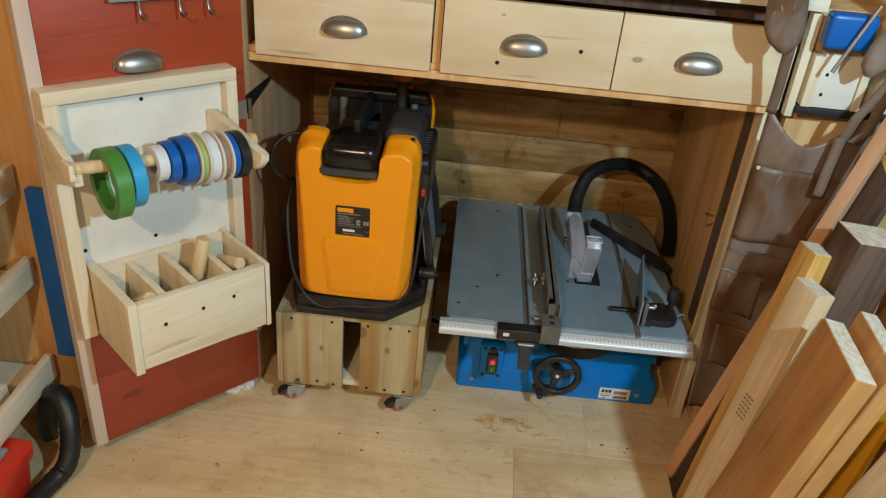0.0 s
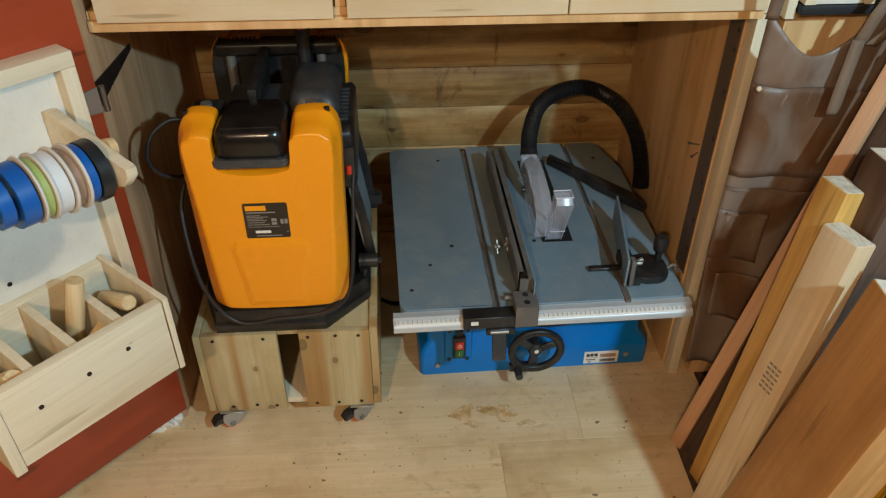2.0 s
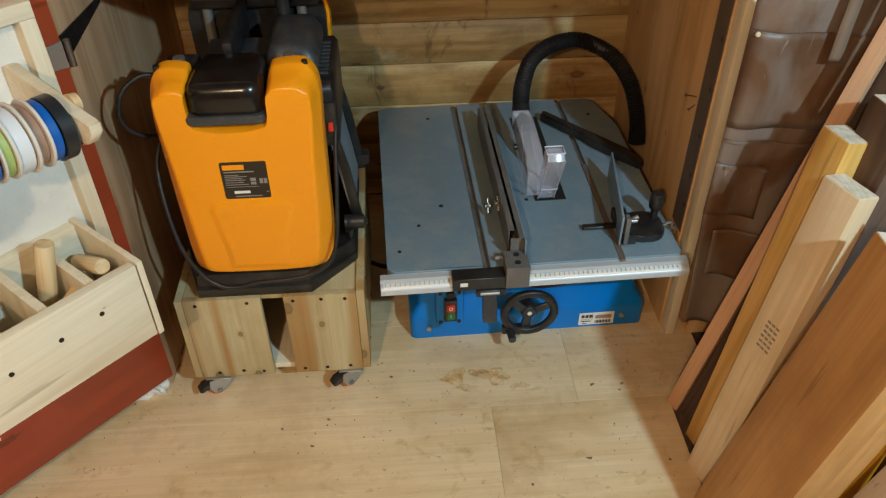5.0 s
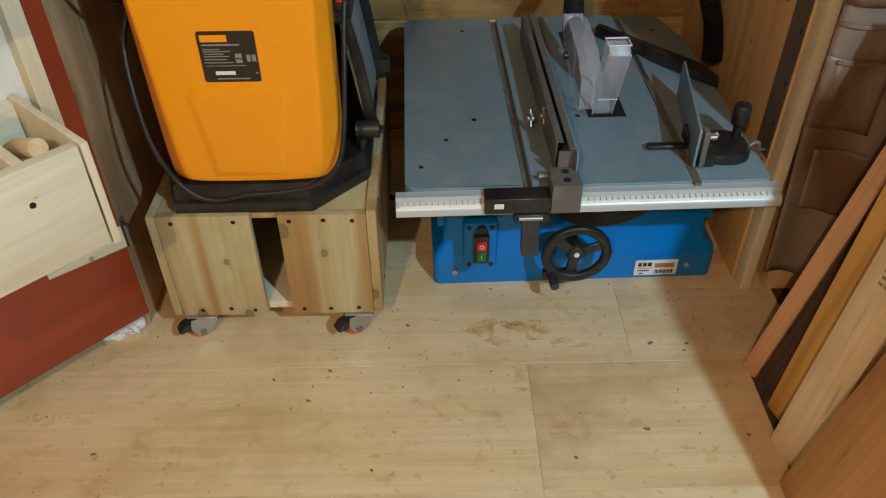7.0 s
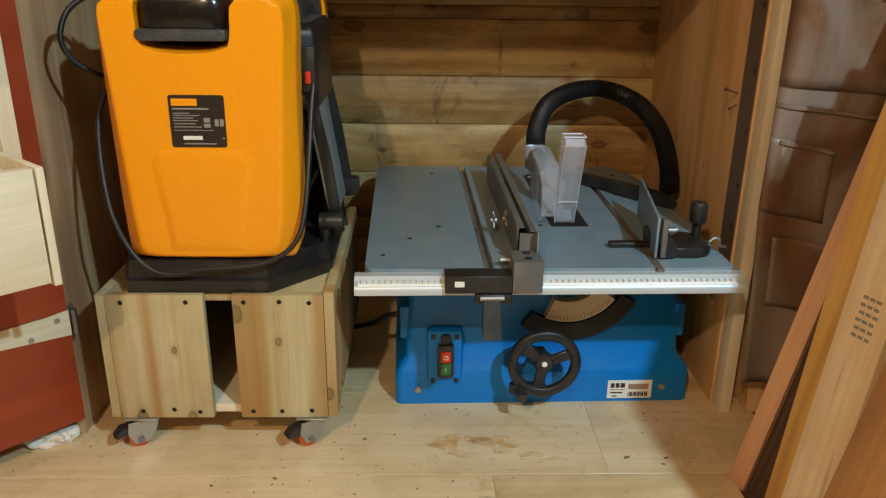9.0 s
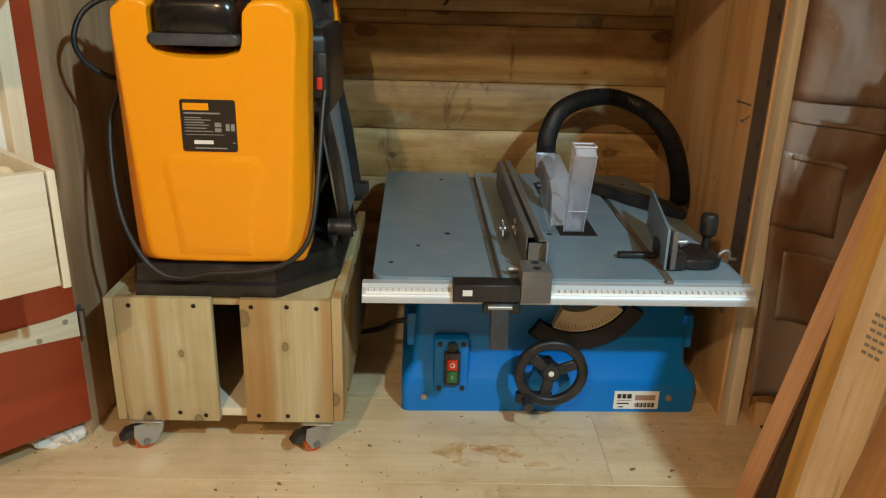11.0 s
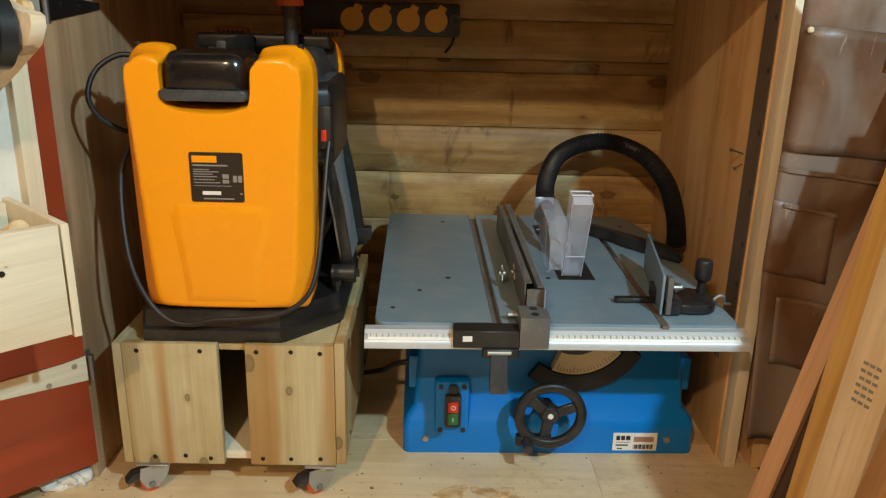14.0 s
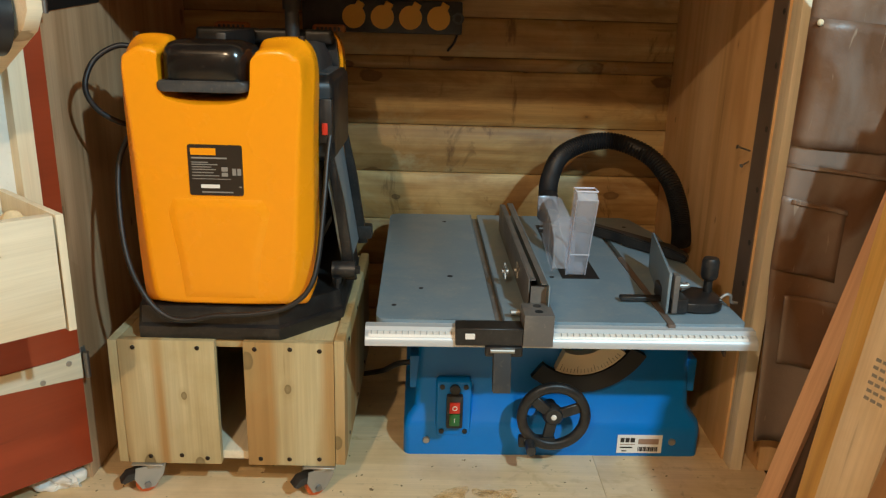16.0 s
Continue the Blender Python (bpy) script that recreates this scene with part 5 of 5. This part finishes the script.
leaning("lath", (0.590, 1.578, -0.004), (0.880, 1.640, 1.17), 0.032, 0.026, -40, "lath", "reddish-brown rough sawn lath leaning to the side")
leaning("board", (0.618, 1.560, -0.008), (0.890, 1.640, 1.0), 0.080, 0.016, -15, "stud_grey", "grey-brown weathered board leaning to the side")
leaning("stud", (0.612, 1.492, -0.008), (0.717, 1.542, 0.750), 0.066, 0.050, -12, "stud_orange", "honey-coloured pine stud leaning upright")
st2 = leaning("stud", (0.588, 1.413, -0.008), (0.698, 1.464, 0.703), 0.078, 0.046, -17, "stud_pale", "pale stamped pine stud leaning upright")
bm = B()
for k, (a, b) in enumerate(((0.010, 0.030), (0.012, 0.034), (0.008, 0.026), (0.014, 0.036), (0.010, 0.022), (0.012, 0.033))):
    for q in range(3):
        add_box(bm, 0.022 + a * 0.4 + q * 0.011, 0.022 + a * 0.4 + q * 0.011 + 0.008, -0.0006, 0.0002, 0.372 + 0.011 * k, 0.3765 + 0.011 * k)
tagged(part("stamp", bm, "label_grey", st2, "faded grey printed stamp", False), kind="stuff")
leaning("post", (0.687, 1.515, -0.008), (0.772, 1.525, 0.815), 0.100, 0.105, -6, "stud_grey", "dark brown square post leaning upright")
leaning("plank", (0.575, 1.328, -0.008), (0.707, 1.312, 0.705), 0.188, 0.042, 2, "stud_brown", "wide brown pine plank leaning upright")
leaning("plank", (0.630, 1.330, -0.008), (0.768, 1.312, 0.730), 0.180, 0.036, 2, "stud_brown", "wide brown pine plank leaning upright")
leaning("batten", (0.700, 1.170, -0.008), (0.850, 1.150, 0.620), 0.05, 0.045, -30, "panel_pale", "pale whitish batten leaning upright")
leaning("stud", (0.755, 1.62, -0.008), (0.865, 1.66, 0.93), 0.06, 0.045, -10, "stud_orange", "honey-coloured pine stud leaning upright")
leaning("spirit_level", (0.745, 1.24, -0.008), (0.895, 1.33, 0.76), 0.06, 0.03, -30, "yellow", "bright yellow bar leaning behind the planks", "level")
thing("side_cabinet", box(0.705, 1.30, 1.79, 2.455, 0, 1.19, 0.002), "panel", "plain pine cabinet beside the workbench", "cabinet", (1.0, 2.1, 0))
thing("plywood_panel", box(0.985, 1.003, 0.75, 1.62, -0.008, 0.82, 0.001), "stud_brown", "upright plywood panel holding the leaning timber", "panel", (0.99, 1.2, -0.008))

# tool holder over the apron
th = root("tool_holder", "pine tool holder with a white face and blue clamp", "tool rack", 0.78, 1.76, 0.985)
part("ledge", box(0.702, 1.05, 1.735, 1.789, 0.968, 0.984, 0.001), "insert", th, "black ledge")
part("block", box(0.706, 0.728, 1.738, 1.788, 0.985, 1.10, 0.002), "pine_z", th)
fc = part("white_face", box(0.729, 0.815, 1.742, 1.788, 0.985, 1.105, 0.002), "white", th, "white-painted block")
part("block", box(0.817, 0.835, 1.738, 1.788, 0.985, 1.10, 0.002), "pine_z", th)
part("white_face", box(0.855, 0.95, 1.742, 1.788, 0.985, 1.12, 0.002), "white", th, "white-painted block")
for z in (1.015, 1.06):
    screw(fc, (0.744, 1.742, z), (0, -1, 0), 0.004)
part("clamp_handle", box(0.700, 0.80, 1.70, 1.74, 1.125, 1.20, 0.012, 3), "blue_plastic", th, "blue clamp body")
part("clamp_bar", cyl((0.731, 1.693, 1.080), (0.783, 1.690, 1.225), 0.0045, seg=14), "zinc", th, "bright steel bar")
thing("batten", prism([(0.683, 0.955), (0.700, 0.955), (0.700, 1.185), (0.680, 1.185)], XZ, 1.752, 1.777, 0.001), "pine_z", "short pale batten on the bench post", "timber", (0.69, 1.76, 0.955))

# ---- the tray rack behind the door ----
rk = root("tray_rack", "wooden rack of slide-out trays behind the open door", "rack", -1.2, 1.3, 0)
part("rack_side", box(-1.45, -0.93, 1.50, 1.518, 0, 1.6, 0.001), "stud_brown", rk, "brown rack side")
part("rack_post", box(-1.45, -1.41, 0.75, 0.79, 0, 1.6, 0.001), "stud_brown", rk)
for z in (0.215, 0.50, 0.735, 1.0):
    t_ = part("tray", box(-1.40, -1.02, 0.80, 1.495, z - 0.045, z - 0.033, 0.001), "pine_y", rk, "pale pine tray")
    part("tray_lip", box(-1.019, -1.0, 0.78, 1.48, z - 0.045, z + 0.025, 0.002), "pine_y", t_)
    part("tray_end", box(-1.40, -1.02, 0.781, 0.799, z - 0.045, z + 0.025, 0.002), "pine_x", t_)
thing("wood_strip", box(-0.985, -0.931, 1.478, 1.499, 0.24, 0.70, 0.001), "blue_plastic", "blue plastic strip beside the rack", "strip", (-0.936, 1.49, 0.24))
for k, (y, z, w) in enumerate(((1.18, 0.189, 0.05), (1.30, 0.189, 0.06), (1.22, 0.475, 0.05))):
    thing("offcut", box(-1.34, -1.05, y, y + w, z - 0.006, z + 0.035 + 0.01 * k, 0.002), ("stud_brown", "pine_x", "stud_pale")[k], "sawn wood offcut lying in a tray", "timber", (-1.2, y, z - 0.006), group="offcuts in the trays")
# red tool box and a black hose on the floor
tbx = root("tool_box", "open red plastic tool box with grey-blue contents", "tool box", -1.05, 1.20, 0)
part("shell", loft([[(x, y, z) for x, y in rrect(-1.20 - w, -0.955 + w, 1.02 - w, 1.26 + w, 0.02, 3)] for z, w in ((0.0, -0.01), (0.12, 0.0), (0.125, 0.008), (0.155, 0.010), (0.157, 0.004))]), "red_plastic", tbx)
part("tray", box(-1.17, -0.985, 1.05, 1.23, 0.155, 0.166, 0.006), "grey_metal", tbx, "grey-blue tray")
thing("vacuum_hose", tube([(-1.02, 1.42, 0.02), (-1.00, 1.415, 0.12), (-0.955, 1.40, 0.185), (-0.915, 1.36, 0.14), (-0.905, 1.31, 0.06), (-0.93, 1.25, 0.028), (-1.0, 0.98, 0.026), (-1.15, 0.85, 0.026)], 0.024, 14, 10, 0.04), "rubber", "black ribbed vacuum hose on the floor", "hose", (-0.95, 1.3, 0))

bm = B()
bmesh.ops.create_icosphere(bm, subdivisions=4, radius=1.0)
for v in bm.verts:
    f = 1 + 0.22 * math.sin(5 * v.co.x + 3 * v.co.z) * math.sin(4 * v.co.y + 2) + 0.10 * math.sin(13 * v.co.x + 9 * v.co.y)
    v.co = Vector((-0.622 + 0.056 * f * v.co.x, 1.700 + 0.026 * f * v.co.y, max(0.0002, 0.012 + 0.018 * f * v.co.z)))
thing("rag", bm, "white", "crumpled white rag on the floor behind the door", "rag", (-0.612, 1.715, 0))

# ---- stains and chips on the floor ----
def blot(name, x, y, r, h, mat, label, category, seed, squash=0.6):
    rn = random.Random(seed)
    n = 18
    ph = [rn.uniform(0, 6.28) for _ in range(3)]
    pts = []
    for k in range(n):
        a = 2 * math.pi * k / n
        q = r * (1 + 0.28 * math.sin(2 * a + ph[0]) + 0.2 * math.sin(3 * a + ph[1]) + 0.12 * math.sin(5 * a + ph[2]))
        pts.append((x + q * math.cos(a), y + q * squash * math.sin(a)))
    return thing(name, prism(pts, XY, 0.0002, h), mat, label, category, (x, y, 0))


gm = Mat("dried_glue")
gm.set(Base_Color=rgb("dca640"), Roughness=0.3)
gm.l(gm.math("MULTIPLY", gm.ramp(gm.noise(gm.coords((1, 1, 1)), 45.0, 4.0, 0.6), [(0.36, (0, 0, 0, 1)), (0.80, (1, 1, 1, 1))]), 0.36), gm.b.inputs["Alpha"])
M["glue"] = gm.m
M["dirt"] = paint("dark_dirt", rgb("8d7858"), 0.8, var=0.4, scale=60)
for k, (x, y, r) in enumerate(((0.108, 1.690, 0.034), (0.190, 1.694, 0.030), (0.214, 1.672, 0.024), (0.262, 1.652, 0.018), (0.165, 1.70, 0.020), (0.13, 1.655, 0.018))):
    blot("glue_stain", x, y, r, 0.0003, "glue", "yellowish dried glue stain on the floor", "stain", k)
for k, (x, y, r) in enumerate(((-0.042, 1.701, 0.005), (0.432, 1.641, 0.007), (0.503, 1.639, 0.005), (-0.29, 1.566, 0.004), (-0.187, 1.585, 0.005), (0.555, 1.421, 0.004), (0.382, 1.437, 0.007), (0.249, 1.381, 0.005), (-0.097, 1.364, 0.004), (-0.575, 1.407, 0.005), (0.493, 1.62, 0.004), (-0.22, 1.514, 0.005), (-0.61, 1.19, 0.005))):
    blot("wood_chip", x, y, r * 0.7, 0.002, "dirt", "small dark chip lying on the floor", "debris", 30 + k, 0.7)
bm = B()
rn = random.Random(11)
for k in range(200):
    x, y, r = rn.uniform(-0.8, 0.59), 1.05 + 0.78 * rn.random() ** 0.7, rn.choice((0.0008, 0.001, 0.0012, 0.0016, 0.002))
    a = rn.uniform(0, 6.28)
    add_box(bm, -r, r, -r * 0.5, r * 0.5, 0.0, r * 0.5, m=Matrix.Translation((x, y, 0.0002)) @ Matrix.Rotation(a, 4, "Z"))
thing("sawdust", bm, "dirt", "scattered specks of sawdust and dirt", "debris", (0, 1.4, 0), kind="stuff")

# ---- floor planks and wall boards ----
rnd = random.Random(4)


def plank_mesh(lx, ly, lz, bevel, axis="y"):
    bm = box(0, lx, 0, ly, 0, lz)
    if bevel:
        bmesh.ops.bevel(bm, geom=[e for e in bm.edges if all(v.co.z > lz / 2 for v in e.verts)], offset=bevel, segments=1, affect="EDGES")
    return bm


for i in range(len(FLOOR_JOINTS) - 1):
    y0, y1 = FLOOR_JOINTS[i], FLOOR_JOINTS[i + 1]
    right = 0.602 if y1 < 1.7 else 0.72
    cut = {10: 0.187, 11: 0.187, 12: 0.39}.get(i, rnd.uniform(-0.6, 0.5))
    xs = [x for x in (-1.69, cut - 1.285, cut, right)]
    xs = [xs[0]] + [x for x in xs[1:] if x > -1.6]
    for a, b in zip(xs, xs[1:]):
        ob = part("plank", plank_mesh(b - a - 0.0004, y1 - y0 - 0.0004, 0.008, 0.00025), "floor", None, "", False)
        ob.parent = floor
        ob.matrix_world = pose(a + 0.0003, y0 + 0.0003, -0.0085)
        ob.matrix_basis = ROOTS[floor].inverted() @ pose(a + 0.0003, y0 + 0.0003, -0.008)

ZJ = [0.0, 0.055, 0.183, 0.310, 0.438, 0.5605, 0.6985, 0.7305, 0.8256, 0.955, 1.085, 1.215, 1.345, 1.475, 1.605, 1.735, 1.865, 1.995, 2.125, 2.255, 2.4]
for a, b in zip(ZJ, ZJ[1:]):
    bm = prism([(2.4745, a + 0.0008), (2.462, a + 0.0008), (2.458, a + 0.006), (2.458, b - 0.006), (2.462, b - 0.0008), (2.4745, b - 0.0008)], YZ, -1.685, 1.985)
    bm.transform(Matrix.Translation((0, 0, -a)))
    ob = part("board", bm, "wall", None, "", False)
    ob.parent = wall_back
    ob.matrix_basis = ROOTS[wall_back].inverted() @ pose(0, 0, a)
